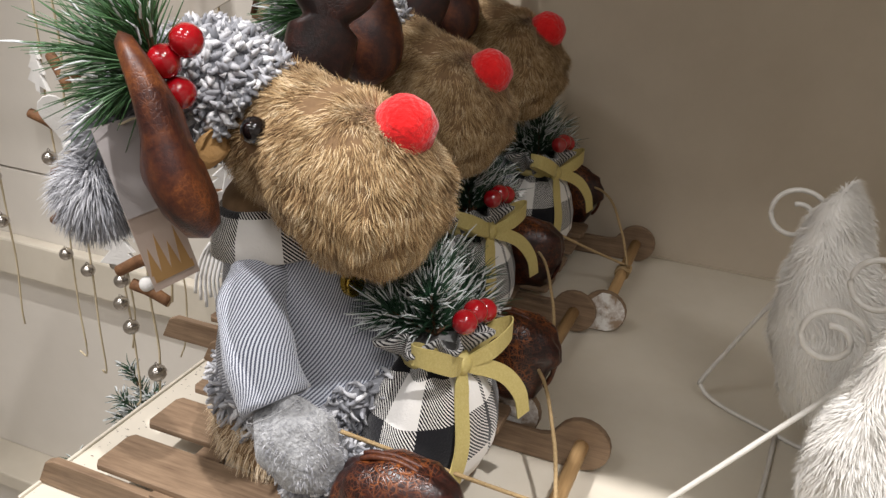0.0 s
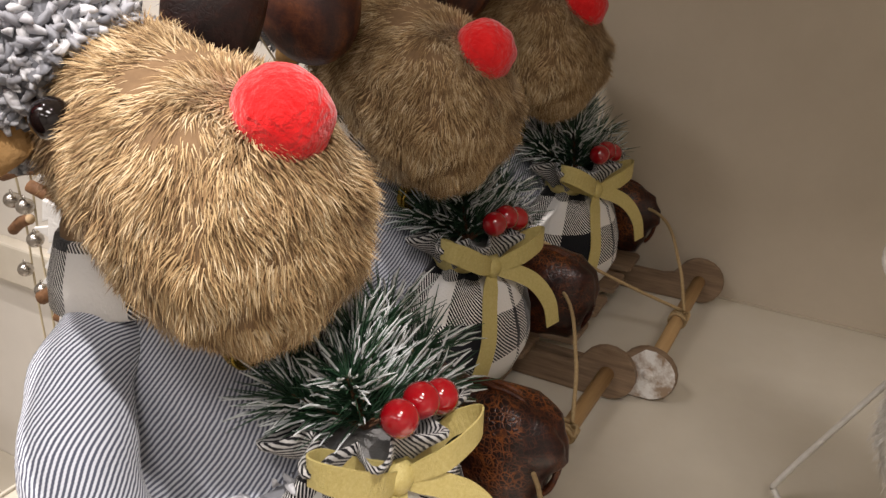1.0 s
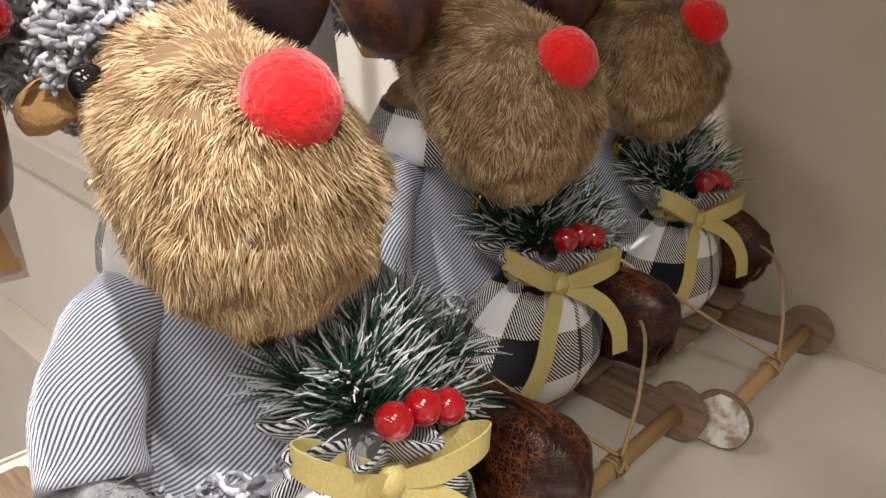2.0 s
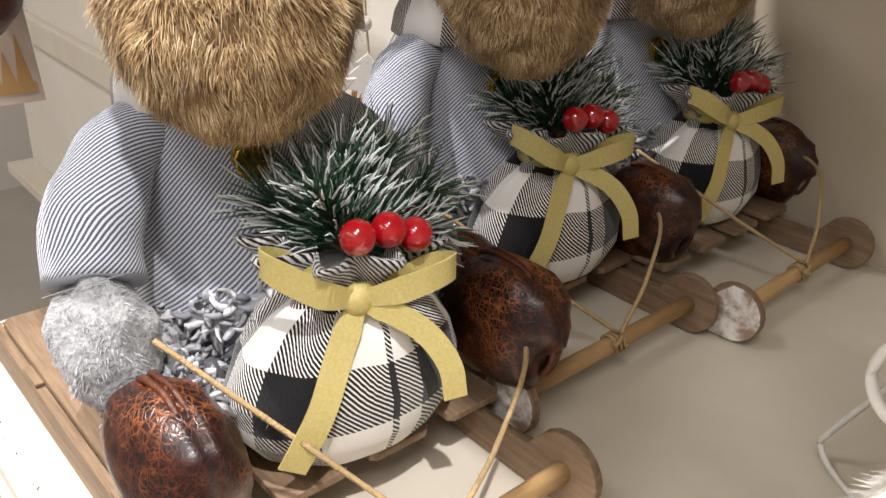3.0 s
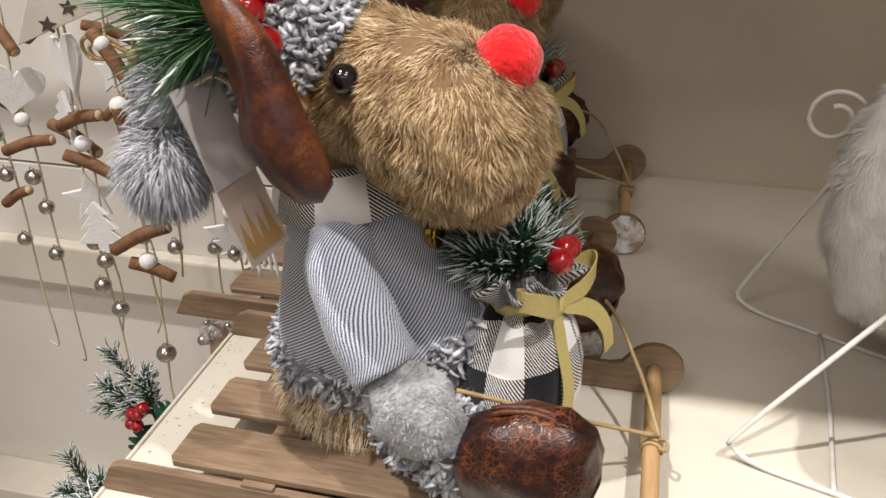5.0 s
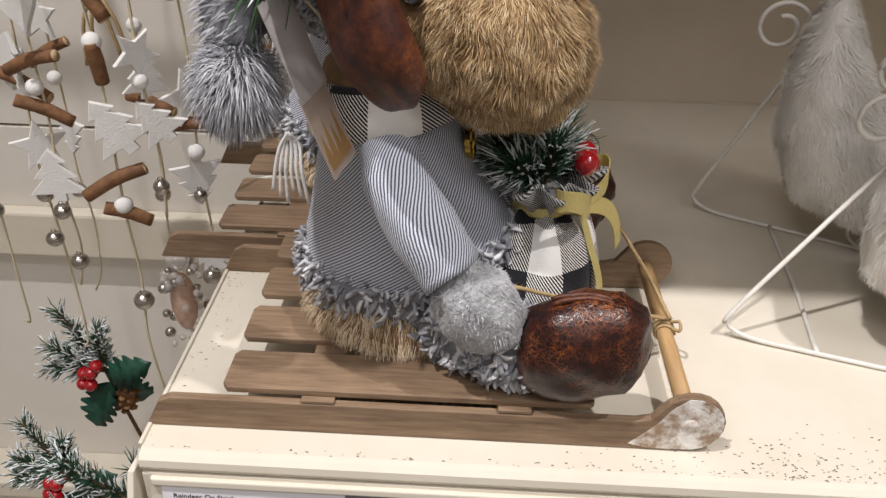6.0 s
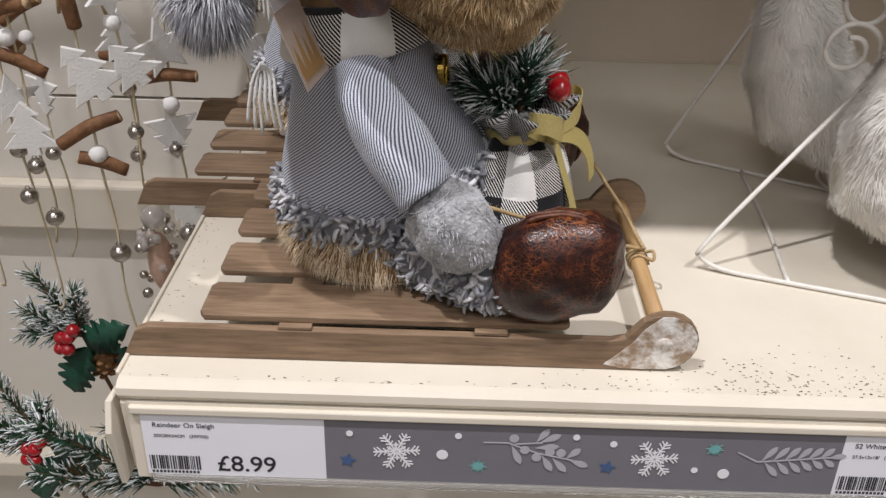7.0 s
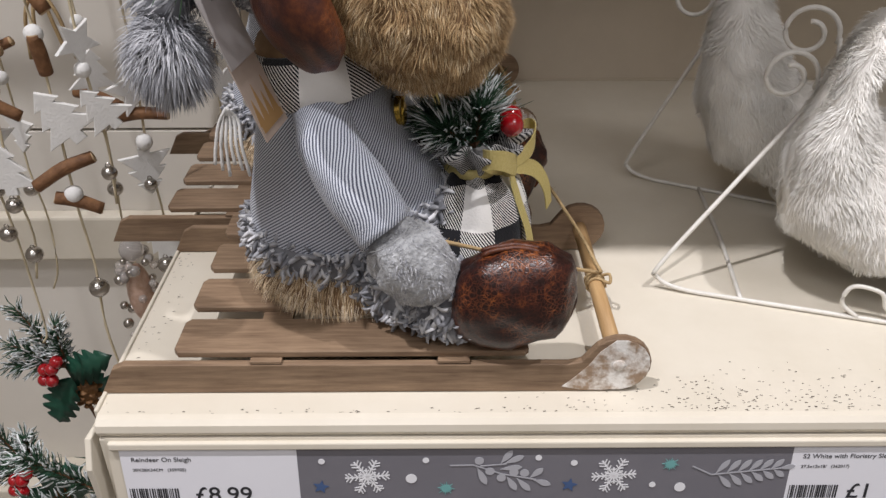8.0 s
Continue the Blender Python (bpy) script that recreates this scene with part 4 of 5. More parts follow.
    pom = ball((0.063, c - 0.062, 0.212), 0.0165, 0.0165, 0.0185, 20)
    puff = fur(pom, 4200, 0.0145, 0.0006, lambda p, n: Vector((-0.3, 0, -1)), 0.75, 43, 0.5)
    pm = part("pompom", pom, GREY_SKIN, ht, "grey fur pompom")
    part("fur", puff, GREY_FUR, pm, kind="stuff")
    fir_spray(rd, (0.098, 0.083, 0.277), (((-1, -0.5, 0.35), 0.030), ((-0.6, -0.3, 0.9), 0.034), ((-0.9, -0.5, -0.5), 0.024), ((-0.1, -0.3, 1), 0.030), ((-1, 0.3, 0.5), 0.028)), 0.040, 95, 0.0011, NEEDLE_MID, 0.12, 51, spread=0.25, label="green fir sprig on the hat")
    for bxyz in ((0.109, 0.074, 0.284), (0.119, 0.079, 0.294), (0.113, 0.078, 0.2685)):
        part("berry", ball(bxyz, 0.0084, seg=20), RED_GLOSS, rd, "glossy red berry")
    for k, q in enumerate(((0.101, 0.069, 0.277), (0.107, 0.067, 0.274), (0.099, 0.070, 0.282))):
        part("white_bud", ball(q, 0.0026, seg=10), FROST, rd)
    # card tag
    n = Vector((0.90, -0.22, 0.34)).normalized()
    ay = Vector((0.30, 0.0, -0.95)).normalized()
    ay = (ay - n * ay.dot(n)).normalized()
    wx = ay.cross(n)
    tg = axes(V(0.098, 0.066, 0.212), wx, ay, n)
    t = part("tag", plate(rect(-0.0145, 0.0145, -0.044, 0.003), 0.0006, tg), TAG_GREY, rd, "folded grey and kraft card tag", smooth=False)
    part("tag_flap", plate(rect(-0.0140, 0.0140, 0.0, 0.042), 0.0006, tg @ pose(0, 0, -0.0012)), KRAFT, t, "kraft card flap with a brown print", smooth=False)
    trees = [plate([(-0.011 + k * 0.006, 0.034), (-0.008 + k * 0.006, 0.014 + (k % 2) * 0.006), (-0.005 + k * 0.006, 0.034)], 0.0002, tg @ pose(0, 0, -0.0008)) for k in range(4)] + [plate(rect(-0.012, 0.012, 0.034, 0.038), 0.0002, tg @ pose(0, 0, -0.0008))]
    part("tag_print", joined(*trees), KRAFT_PRINT, t, smooth=False)
    part("tag_string", tube([tg @ Vector((0, -0.042, 0)), (0.092, 0.076, 0.252), (0.108, 0.090, 0.225)], 0.0006, 6), STRING, t)
    for k in range(6):
        x = 0.066 + 0.0022 * k
        part("fringe_strand", tube([(0.071, 0.116, 0.146), (x, 0.113 + 0.001 * k, 0.137), (x - 0.003 + 0.001 * k, 0.110, 0.124), (x - 0.005 + 0.002 * k, 0.109, 0.111 - 0.004 * (k % 3))], 0.0011, 7, 4), WHITE_FELT, rd, "white yarn fringe strand")
    return rd


def lean(deer):
    """The toy slumps towards the aisle: jacket and collar lean, the head is turned a little."""
    slope = 0.115
    shear = Matrix(((1, 0, 0, 0), (0, 1, -slope, 0.05 * slope), (0, 0, 1, 0), (0, 0, 0, 1)))
    pivot = Matrix.Translation((0.150, CY, 0.220))
    head = Matrix.Translation((-0.001, -0.031, 0.0)) @ pivot @ Matrix.Rotation(radians(-8), 4, "Z") @ pivot.inverted()
    crown = Matrix.Translation((0.008, -0.037, -0.004))
    horn = Matrix.Translation((0.015, -0.036, 0.009))
    moves = {"jacket": shear, "button": shear, "collar": shear, "neck": shear, "head": head, "nose": head, "hat": crown, "fir_sprig": crown, "berry": crown, "white_bud": crown, "tag": crown, "antler": horn}
    for ob in deer.children_recursive:
        kinds = [o.name.split(".")[0] for o in (ob, ob.parent, ob.parent.parent) if o is not None]
        for kind in kinds:
            if kind in moves:
                ob.data.transform(moves[kind])
                break


reindeer = build_reindeer()
lean(reindeer)


def build_sack():
    c = 0.124
    s = thing("gift_sack", (0.226, c, 0.0284), "checked cloth sack with gold bow in the reindeer's lap", "gift sack", "sacks on the sleighs")
    rings = []
    for z, cx, rx, ry, w in ((0.0286, 0.225, 0.024, 0.034, 0), (0.033, 0.225, 0.034, 0.048, 0), (0.046, 0.225, 0.0395, 0.0575, 0), (0.062, 0.225, 0.0390, 0.0580, 0), (0.078, 0.225, 0.0355, 0.052, 0.02), (0.092, 0.225, 0.029, 0.040, 0.07), (0.101, 0.224, 0.0205, 0.026, 0.12), (0.107, 0.224, 0.0165, 0.020, 0.12)):
        rings.append(ring((cx, c, z), (1, 0, 0), (0, 1, 0), rx, ry, 84, w, 8, z * 8))
    cloth = loft(rings, True, 0.30)
    for v in cloth.verts:
        v.co += noise.noise_vector(v.co * 45) * 0.0016
        v.co.z = max(v.co.z, 0.0286)
    body = part("sack", cloth, GINGHAM, s, "checked flannel sack")
    rings = []
    for z, rx, ry, w in ((0.105, 0.0170, 0.0205, 0.12), (0.111, 0.0195, 0.0235, 0.18), (0.118, 0.0245, 0.0310, 0.24), (0.1245, 0.0295, 0.0375, 0.28), (0.1275, 0.0300, 0.0380, 0.29), (0.1278, 0.0280, 0.0360, 0.29), (0.122, 0.0240, 0.0310, 0.26), (0.112, 0.0160, 0.0195, 0.15)):
        rings.append(ring((0.225, c, z), (1, 0, 0), (0, 1, 0), rx, ry, 110, w, 9, z * 14))
    mouth = loft(rings, True, 0.30)
    for v in mouth.verts:
        v.co += noise.noise_vector(v.co * 70) * 0.0030
    part("frill", mouth, FRILL, body, "gathered black and white twill frill")
    out, u, z = V(0.92, -0.39, 0), V(0.39, 0.92, 0), V(0, 0, 1)
    k = Vector((0.224, c, 0.1065)) + out * 0.0215

    def band(pts, sides, w=0.0122):
        path = smooth_path([k + u * a + out * b + z * d for a, b, d in pts], 6)
        vs, fs = [], []
        for i, p in enumerate(path):
            t = (path[min(i + 1, len(path) - 1)] - path[max(i - 1, 0)]).normalized()
            g = i / (len(path) - 1)
            sv = (u * sides[0][0] + z * sides[0][1]) * (1 - g) + (u * sides[1][0] + z * sides[1][1]) * g
            side = (sv - t * sv.dot(t)).normalized() * w / 2 * (0.55 + 0.45 * min(1, g * 6, 1 + (1 - g) * 6))
            nrm = t.cross(side).normalized() * 0.0004
            vs += [p - side - nrm, p + side - nrm, p + side + nrm, p - side + nrm]
            if i:
                a = len(vs) - 8
                for j in range(4):
                    fs.append((a + j, a + (j + 1) % 4, a + 4 + (j + 1) % 4, a + 4 + j))
        fs += [(0, 1, 2, 3), (len(vs) - 4, len(vs) - 3, len(vs) - 2, len(vs) - 1)]
        return vs, fs
    bow = part("bow_knot", ball(k + out * 0.003, 0.006, 0.0078, 0.0072, 16), RIBBON, s, "gold ribbon bow")
    up = ((0.0, 1.0), (0.0, 1.0))
    part("loop", band([(0, 0.004, 0), (-0.016, 0.013, 0.009), (-0.033, 0.011, 0.019), (-0.039, 0.003, 0.021), (-0.030, -0.003, 0.016), (-0.014, -0.001, 0.006), (0, 0.002, 0)], up), RIBBON, bow, smooth=False)
    part("loop", band([(0, 0.004, 0), (0.016, 0.012, 0.007), (0.033, 0.010, 0.011), (0.041, 0.003, 0.011), (0.031, -0.003, 0.008), (0.016, -0.001, 0.002), (0, 0.002, 0)], up), RIBBON, bow, smooth=False)
    part("tail", band([(0, 0.004, -0.001), (-0.009, 0.013, -0.016), (-0.019, 0.025, -0.036), (-0.028, 0.029, -0.052), (-0.033, 0.029, -0.062)], ((0.9, -0.35), (0.9, -0.35))), RIBBON, bow, smooth=False)
    part("tail", band([(0, 0.004, -0.001), (0.012, 0.010, -0.004), (0.026, 0.015, -0.013), (0.036, 0.019, -0.028), (0.039, 0.021, -0.044)], ((0.3, 1.0), (1.0, 0.3)), 0.0105), RIBBON, bow, smooth=False)
    neckr = [(0.224 + 0.0182 * math.cos(a), c + 0.0220 * math.sin(a), 0.1060) for a in [q * math.pi / 10 for q in range(21)]]
    part("ribbon_band", tube(neckr, 0.0016, 8, 2, flat=2.2), RIBBON, s)
    fir_spray(s, (0.225, c + 0.000, 0.116), (((-0.55, -0.65, 0.60), 0.036), ((-0.75, -0.1, 0.55), 0.034), ((0.1, -0.5, 1.0), 0.038), ((-0.1, 0.0, 1), 0.044), ((-0.1, 0.5, 1), 0.044), ((0.15, 0.9, 0.55), 0.044), ((0.35, 0.7, 0.2), 0.034)), 0.029, 180, 0.00080, NEEDLE, 0.45, 61)
    for q in ((0.2475, c - 0.011, 0.1350), (0.2480, c + 0.004, 0.1345), (0.2495, c + 0.017, 0.1295)):
        part("berry", ball(q, 0.0076, seg=20), RED_GLOSS, s, "glossy red berry")
    return s


sack = build_sack()


def build_rope():
    s = thing("rein_twine", (0.309, 0.1075, 0.026), "jute twine rein from the mittens to the sleigh rod", "twine", "reins on the sleighs")
    for pts in (((0.206, 0.044, 0.092), (0.240, 0.066, 0.0700), (0.276, 0.0895, 0.0470), (0.3105, 0.1090, 0.0285)), ((0.213, 0.202, 0.074), (0.268, 0.196, 0.067), (0.296, 0.154, 0.046), (0.3125, 0.109, 0.0285))):
        strand = part("strand", tube(pts, 0.0013, 7, 8), TWINE, s)
        path, hairs = smooth_path([Vector(p) for p in pts], 10), []
        rr = random.Random(4)
        for p in path:
            for _ in range(3):
                hairs.append((p, p + Vector((rr.uniform(-1, 1), rr.uniform(-1, 1), rr.uniform(-1, 1))) * 0.0032))
        part("loose_fibres", needles(hairs, 0.00022, 5), TWINE, strand, kind="stuff")
    return s


rope = build_rope()
R2 = D2 @ pose(0.141, 0.012, 0.030, 0, 8.5, 0) @ pose(-0.145, 0, -0.028)
R3 = D3 @ pose(0.124, 0.004, 0.029, 0, 5, 0) @ pose(-0.145, 0, -0.028)
K2 = D2 @ pose(0, 0.012, 0)
K3 = D3 @ pose(-0.015, 0.004, 0)


def turn_antler(deer):
    """The near antler of the two rear toys is bent round to show its flat side."""
    near = [ob for ob in deer.children_recursive if ob.name.startswith("antler")][0]
    mid = Matrix.Translation((0.129, 0.019, 0.2495))
    near.matrix_basis = near.matrix_basis @ Matrix.Translation((0.004, 0.020, 0.030)) @ mid @ Matrix.Rotation(radians(82), 4, Vector((-0.49, 0.0, 0.87))) @ mid.inverted()


for d, k in ((R2, K2), (R3, K3)):
    deer = copy_thing(reindeer, d @ Matrix.Translation(reindeer.location))
    turn_antler(deer)
    copy_thing(sack, k @ Matrix.Translation(sack.location))
for d in (D2, D3):
    copy_thing(rope, d @ Matrix.Translation(rope.location))

# ---- the white wire sleigh with its fur lining ----


def spiral(c, u, v, r0, turns, start, n=44):
    out = []
    for k in range(n):
        t = k / (n - 1)
        a = start + turns * 2 * math.pi * t
        r = r0 * (1 - 0.62 * t)
        out.append(Vector(c) + Vector(u) * r * math.cos(a) + Vector(v) * r * math.sin(a))
    return out


def build_wire_sleigh():
    w = thing("wire_sleigh", (0.45, 0.20, 0.0), "white painted wire sleigh standing on the shelf", "wire sleigh")
    for (bx, by), u, top, sc, r in (((0.357, 0.132), (0.955, -0.297, 0), (0.4555, 0.168, 0.128), (0.4370, 0.168, 0.1460), 0.0195), ((0.371, 0.314), (0.90, -0.436, 0), (0.432, 0.310, 0.142), (0.4115, 0.310, 0.1620), 0.0220)):
        u = Vector(u).normalized()
        b, top = Vector((bx, by, 0.0020)), Vector(top)
        foot = b + V(0.003, 0.0, 0.020)
        mid = foot + (top - foot) * 0.5
        side = [b + u * 0.42, b + u * 0.20, b + u * 0.060, b + u * 0.018 + V(0, 0, 0.001), b + V(0.001, 0, 0.008), foot, mid, top, top + V(0.001, 0.0, 0.012)]
        part("side_wire", tube(side, 0.0017, 10, 6), WIRE, w, "bent white wire runner")
        part("scroll", tube([top + V(0.001, 0, 0.010)] + spiral(sc, V(1, -0.1, 0), V(0, 0, 1), r, 1.35, -0.35), 0.0018, 10, 1), WIRE, w, "curled wire scroll")
        part("foot_scroll", tube([b + u * 0.136, b + u * 0.124 + V(0, 0, 0.010), b + u * 0.128 + V(0, 0, 0.024), b + u * 0.146 + V(0, 0, 0.022), b + u * 0.152 + V(0, 0, 0.010), b + u * 0.166 + V(0, 0, 0.012)], 0.0016, 8, 5), WIRE, w)
    part("cross_wire", tube([(0.414, 0.1135, 0.0022), (0.424, 0.20, 0.0022), (0.430, 0.285, 0.0022)], 0.0017, 8, 4), WIRE, w)
    part("scroll", tube(spiral(V(0.458, 0.200, 0.166), V(0.96, -0.28, 0), V(0, 0, 1), 0.0205, 1.3, -0.3), 0.0018, 10, 1), WIRE, w, "curled wire scroll")
    part("post", tube([(0.478, 0.194, 0.164), (0.488, 0.19, 0.08), (0.492, 0.17, 0.002)], 0.0017, 8, 5), WIRE, w)
    return w


build_wire_sleigh()


def fur_cushion(name, rows, label, count, seed):
    t = thing(name, rows[0][0], label, "fur lining", "fur linings of the wire sleigh")
    rings = [ring(c, (0.30, 0.95, 0), (0.62, -0.2, 0.76), ry, rz, 28) for c, ry, rz in rows]
    bm = loft(rings)
    for v in bm.verts:
        v.co += noise.noise_vector(v.co * 24) * 0.004
        v.co.z = max(v.co.z, 0.0115)
    bm.normal_update()
    hair = fur(bm, count, 0.0090, 0.0006, lambda p, n: Vector((0.3, -0.2, -0.8)) + noise.noise_vector(Vector(p) * 45) * 0.9, 0.50, seed, 0.3, 0.45)
    body = part("lining", bm, WHITE_SKIN, t)
    part("fur", ([(x, y, max(z, 0.0012)) for x, y, z in hair[0]], hair[1]), WHITE_FUR, body, kind="stuff")
    return t


fur_cushion("fur_lining", [(V(0.474, 0.142, 0.190), 0.018, 0.014), (V(0.468, 0.142, 0.172), 0.034, 0.022), (V(0.458, 0.142, 0.130), 0.046, 0.030), (V(0.466, 0.142, 0.085), 0.050, 0.040), (V(0.509, 0.137, 0.056), 0.052, 0.042), (V(0.574, 0.122, 0.050), 0.052, 0.036), (V(0.654, 0.102, 0.060), 0.045, 0.034), (V(0.714, 0.087, 0.080), 0.020, 0.018)], "white faux fur lining in the wire sleigh", 62000, 71)
fur_cushion("fur_lining", [(V(0.428, 0.275, 0.190), 0.020, 0.016), (V(0.430, 0.272, 0.168), 0.036, 0.028), (V(0.436, 0.270, 0.125), 0.045, 0.038), (V(0.458, 0.270, 0.078), 0.048, 0.044), (V(0.503, 0.262, 0.056), 0.048, 0.042), (V(0.578, 0.245, 0.052), 0.045, 0.036), (V(0.658, 0.225, 0.070), 0.018, 0.016)], "white faux fur lining in the shade of the bay", 44000, 72)

# ---- hanging garlands beside the shelf ----


def tree_shape(s):
    pts = [(0, 1.0)]
    for k, (w, y) in enumerate(((0.26, 0.72), (0.14, 0.70), (0.40, 0.40), (0.24, 0.38), (0.55, 0.06), (0.12, 0.06), (0.12, -0.10))):
        pts.append((w, y))
    pts += [(-x, y) for x, y in reversed(pts[1:])]
    return [(x * s, (y - 0.5) * s) for x, y in pts]


def flat_star(s):
    return [(x * s, y * s) for x, y in star2(5, 1.0, 0.45)]


def heart(s):
    return [(s * 0.062 * 16 * math.sin(a) ** 3, s * 0.062 * (13 * math.cos(a) - 5 * math.cos(2 * a) - 2 * math.cos(3 * a) - math.cos(4 * a))) for a in [2 * math.pi * k / 30 for k in range(30)]]


def garland(x, y, top, items, seed, tail=0.0):
    r = random.Random(seed)
    g = thing("garland", (x, y, top), "hanging garland of twigs, felt shapes, beads and bells on cotton string", "garland", "garlands beside the shelf")
    lo = min(z for _, z, *_ in items) - 0.03 - tail
    pts, z = [], top
    while z > lo:
        pts.append((x + r.uniform(-0.003, 0.003), y + r.uniform(-0.003, 0.003), z))
        z -= 0.06
    pts.append((x + r.uniform(-0.012, 0.012), y, lo))
    part("string", tube(pts, 0.0011, 6, 4), STRING, g)
    for kind, z, s, a in items:
        px, py = x + r.uniform(-0.004, 0.004), y - 0.004
        m = pose(px, py, z, 90, r.uniform(-14, 14), r.uniform(-50, 50))
        if kind == "tree":
            part("felt_tree", plate(tree_shape(s * 0.8), 0.004, m @ pose(0, 0, 0, 0, 0, a), 0.0006), WHITE_FELT, g, "white felt tree", smooth=False)
        elif kind == "star":
            part("felt_star", plate(flat_star(s), 0.004, m @ pose(0, 0, 0, 0, 0, a), 0.0006), WHITE_FELT, g, "white felt star", smooth=False)
        elif kind == "heart":
            part("felt_heart", plate(heart(s), 0.004, m, 0.0006), WHITE_FELT, g, "white felt heart", smooth=False)
        elif kind == "bead":
            part("bead", ball((px, py, z), s, seg=14), WHITE_FELT, g, "white wool bead")
        elif kind == "bell":
            b = part("bell", ball((px, py - 0.003, z), s, s, s * 0.95, 16), SILVER, g, "small silver bell")
            part("bell_ring", tube([(px + 0.002 * math.cos(q), py - 0.003, z + s + 0.002 * math.sin(q)) for q in [k * 0.8 for k in range(9)]], 0.0005, 5, 2), SILVER, b)
        elif kind == "twig":
            d = Vector((math.cos(radians(a)), r.uniform(-0.35, 0.35), math.sin(radians(a)))).normalized()
            p, q = Vector((px, py, z)) - d * s * 0.5, Vector((px, py, z)) + d * s * 0.5
            mid = (p + q) / 2 + Vector((0, 0, s * 0.06))
            tw = part("twig", tube([p, mid, q], [0.0052, 0.0056, 0.0050], 10, 4), BARK, g, "cut brown twig")
            for e, dd in ((p, -d), (q, d)):
                part("cut_end", tube([e - dd * 0.0004, e + dd * 0.0006], 0.0045, 10, smooth=False), TWIG_END, tw)
    return g


GY = 0.30
garland(-0.165, GY - 0.02, 0.62, [("heart", 0.175, 0.028, 0), ("twig", 0.125, 0.05, 20), ("bead", 0.105, 0.007, 0), ("tree", 0.030, 0.055, 12), ("twig", 0.085, 0.045, -30), ("bell", -0.005, 0.0075, 0), ("bell", -0.055, 0.008, 0)], 1)
garland(-0.190, GY + 0.00, 0.62, [("tree", 0.122, 0.060, -25), ("twig", 0.100, 0.055, -20), ("bead", 0.125, 0.006, 0), ("star", 0.045, 0.024, 10), ("bell", 0.0, 0.0075, 0), ("bell", -0.045, 0.008, 0), ("twig", 0.200, 0.05, 35)], 2, 0.10)
garland(-0.092, GY - 0.07, 0.62, [("twig", 0.195, 0.045, -55), ("bead", 0.160, 0.007, 0), ("twig", 0.145, 0.032, 90), ("tree", 0.098, 0.055, 30), ("bead", 0.205, 0.006, 0), ("twig", 0.050, 0.050, 24), ("bead", 0.030, 0.0075, 0), ("twig", 0.022, 0.036, -25), ("bell", -0.058, 0.0085, 0)], 3, 0.10)
garland(-0.056, GY + 0.01, 0.62, [("bead", 0.175, 0.007, 0), ("star", 0.090, 0.026, 5), ("twig", 0.064, 0.048, 4), ("bead", 0.040, 0.0075, 0), ("tree", 0.010, 0.052, 175), ("tree", -0.062, 0.045, 25), ("bell", -0.085, 0.0085, 0), ("bell", 0.0, 0.006, 0)], 4, 0.14)
garland(-0.255, GY + 0.02, 0.62, [("heart", 0.135, 0.026, 0), ("twig", 0.080, 0.05, 15), ("bell", 0.050, 0.008, 0), ("bell", 0.020, 0.0075, 0), ("twig", 0.180, 0.04, -40), ("bead", 0.105, 0.007, 0), ("bell", -0.03, 0.0075, 0)], 5, 0.1)
garland(-0.305, GY + 0.04, 0.62, [("tree", 0.175, 0.055, 0), ("twig", 0.115, 0.05, -25), ("bell", 0.080, 0.008, 0), ("bell", 0.040, 0.008, 0), ("twig", 0.015, 0.04, 30), ("bell", -0.03, 0.0075, 0)], 6, 0.1)
garland(-0.355, GY + 0.01, 0.62, [("heart", 0.200, 0.03, 0), ("twig", 0.150, 0.05, 25), ("twig", 0.100, 0.04, 80), ("bell", 0.060, 0.008, 0), ("bell", 0.010, 0.008, 0), ("bead", 0.125, 0.007, 0)], 7, 0.1)

garland(-0.048, GY - 0.09, 0.62, [("star", 0.160, 0.018, 30), ("bead", 0.140, 0.006, 0), ("tree", 0.112, 0.042, 30), ("bell", 0.060, 0.006, 0)], 8)
garland(-0.130, GY + 0.10, 0.62, [("twig", 0.170, 0.045, 60), ("tree", 0.075, 0.050, -15), ("bell", 0.020, 0.008, 0), ("bead", 0.120, 0.007, 0), ("twig", 0.045, 0.050, -12), ("bell", -0.050, 0.008, 0)], 9, 0.12)
garland(-0.225, GY + 0.12, 0.62, [("star", 0.120, 0.025, 15), ("twig", 0.085, 0.045, 30), ("bead", 0.060, 0.007, 0), ("tree", 0.000, 0.050, 165), ("bell", -0.060, 0.008, 0), ("twig", 0.160, 0.05, -20)], 10, 0.1)
garland(-0.020, GY + 0.14, 0.62, [("bead", 0.120, 0.006, 0), ("twig", 0.085, 0.040, 15), ("heart", 0.050, 0.020, 0), ("bell", 0.010, 0.007, 0), ("tree", -0.060, 0.045, 170)], 11, 0.12)

# a flat wooden star and a framed tree hang among them
st = thing("wooden_star", (-0.115, GY - 0.03, 0.26), "flat limed wooden star with small star cut-outs", "star ornament")
part("star_plate", plate(flat_star(0.098), 0.004, pose(-0.115, GY - 0.03, 0.262, 90, 10, 20), 0.0006), LIMED, st, smooth=False)
# No openings are cut: dark star plates stand for the shade inside them.
for k, (sx, sz) in enumerate(((-0.035, -0.060), (-0.020, -0.045), (0.040, -0.055), (0.028, -0.040))):
    part("cut_out", plate(flat_star(0.007), 0.0048, pose(-0.115, GY - 0.03, 0.262, 90, 10, 20) @ pose(sx, sz, 0)), SCUFF_AND_HOLE_SHADE, st, smooth=False)
part("hanging_string", tube([(-0.115, GY - 0.03, 0.355), (-0.115, GY - 0.03, 0.48), (-0.115, GY - 0.03, 0.62)], 0.0009, 6), STRING, st)
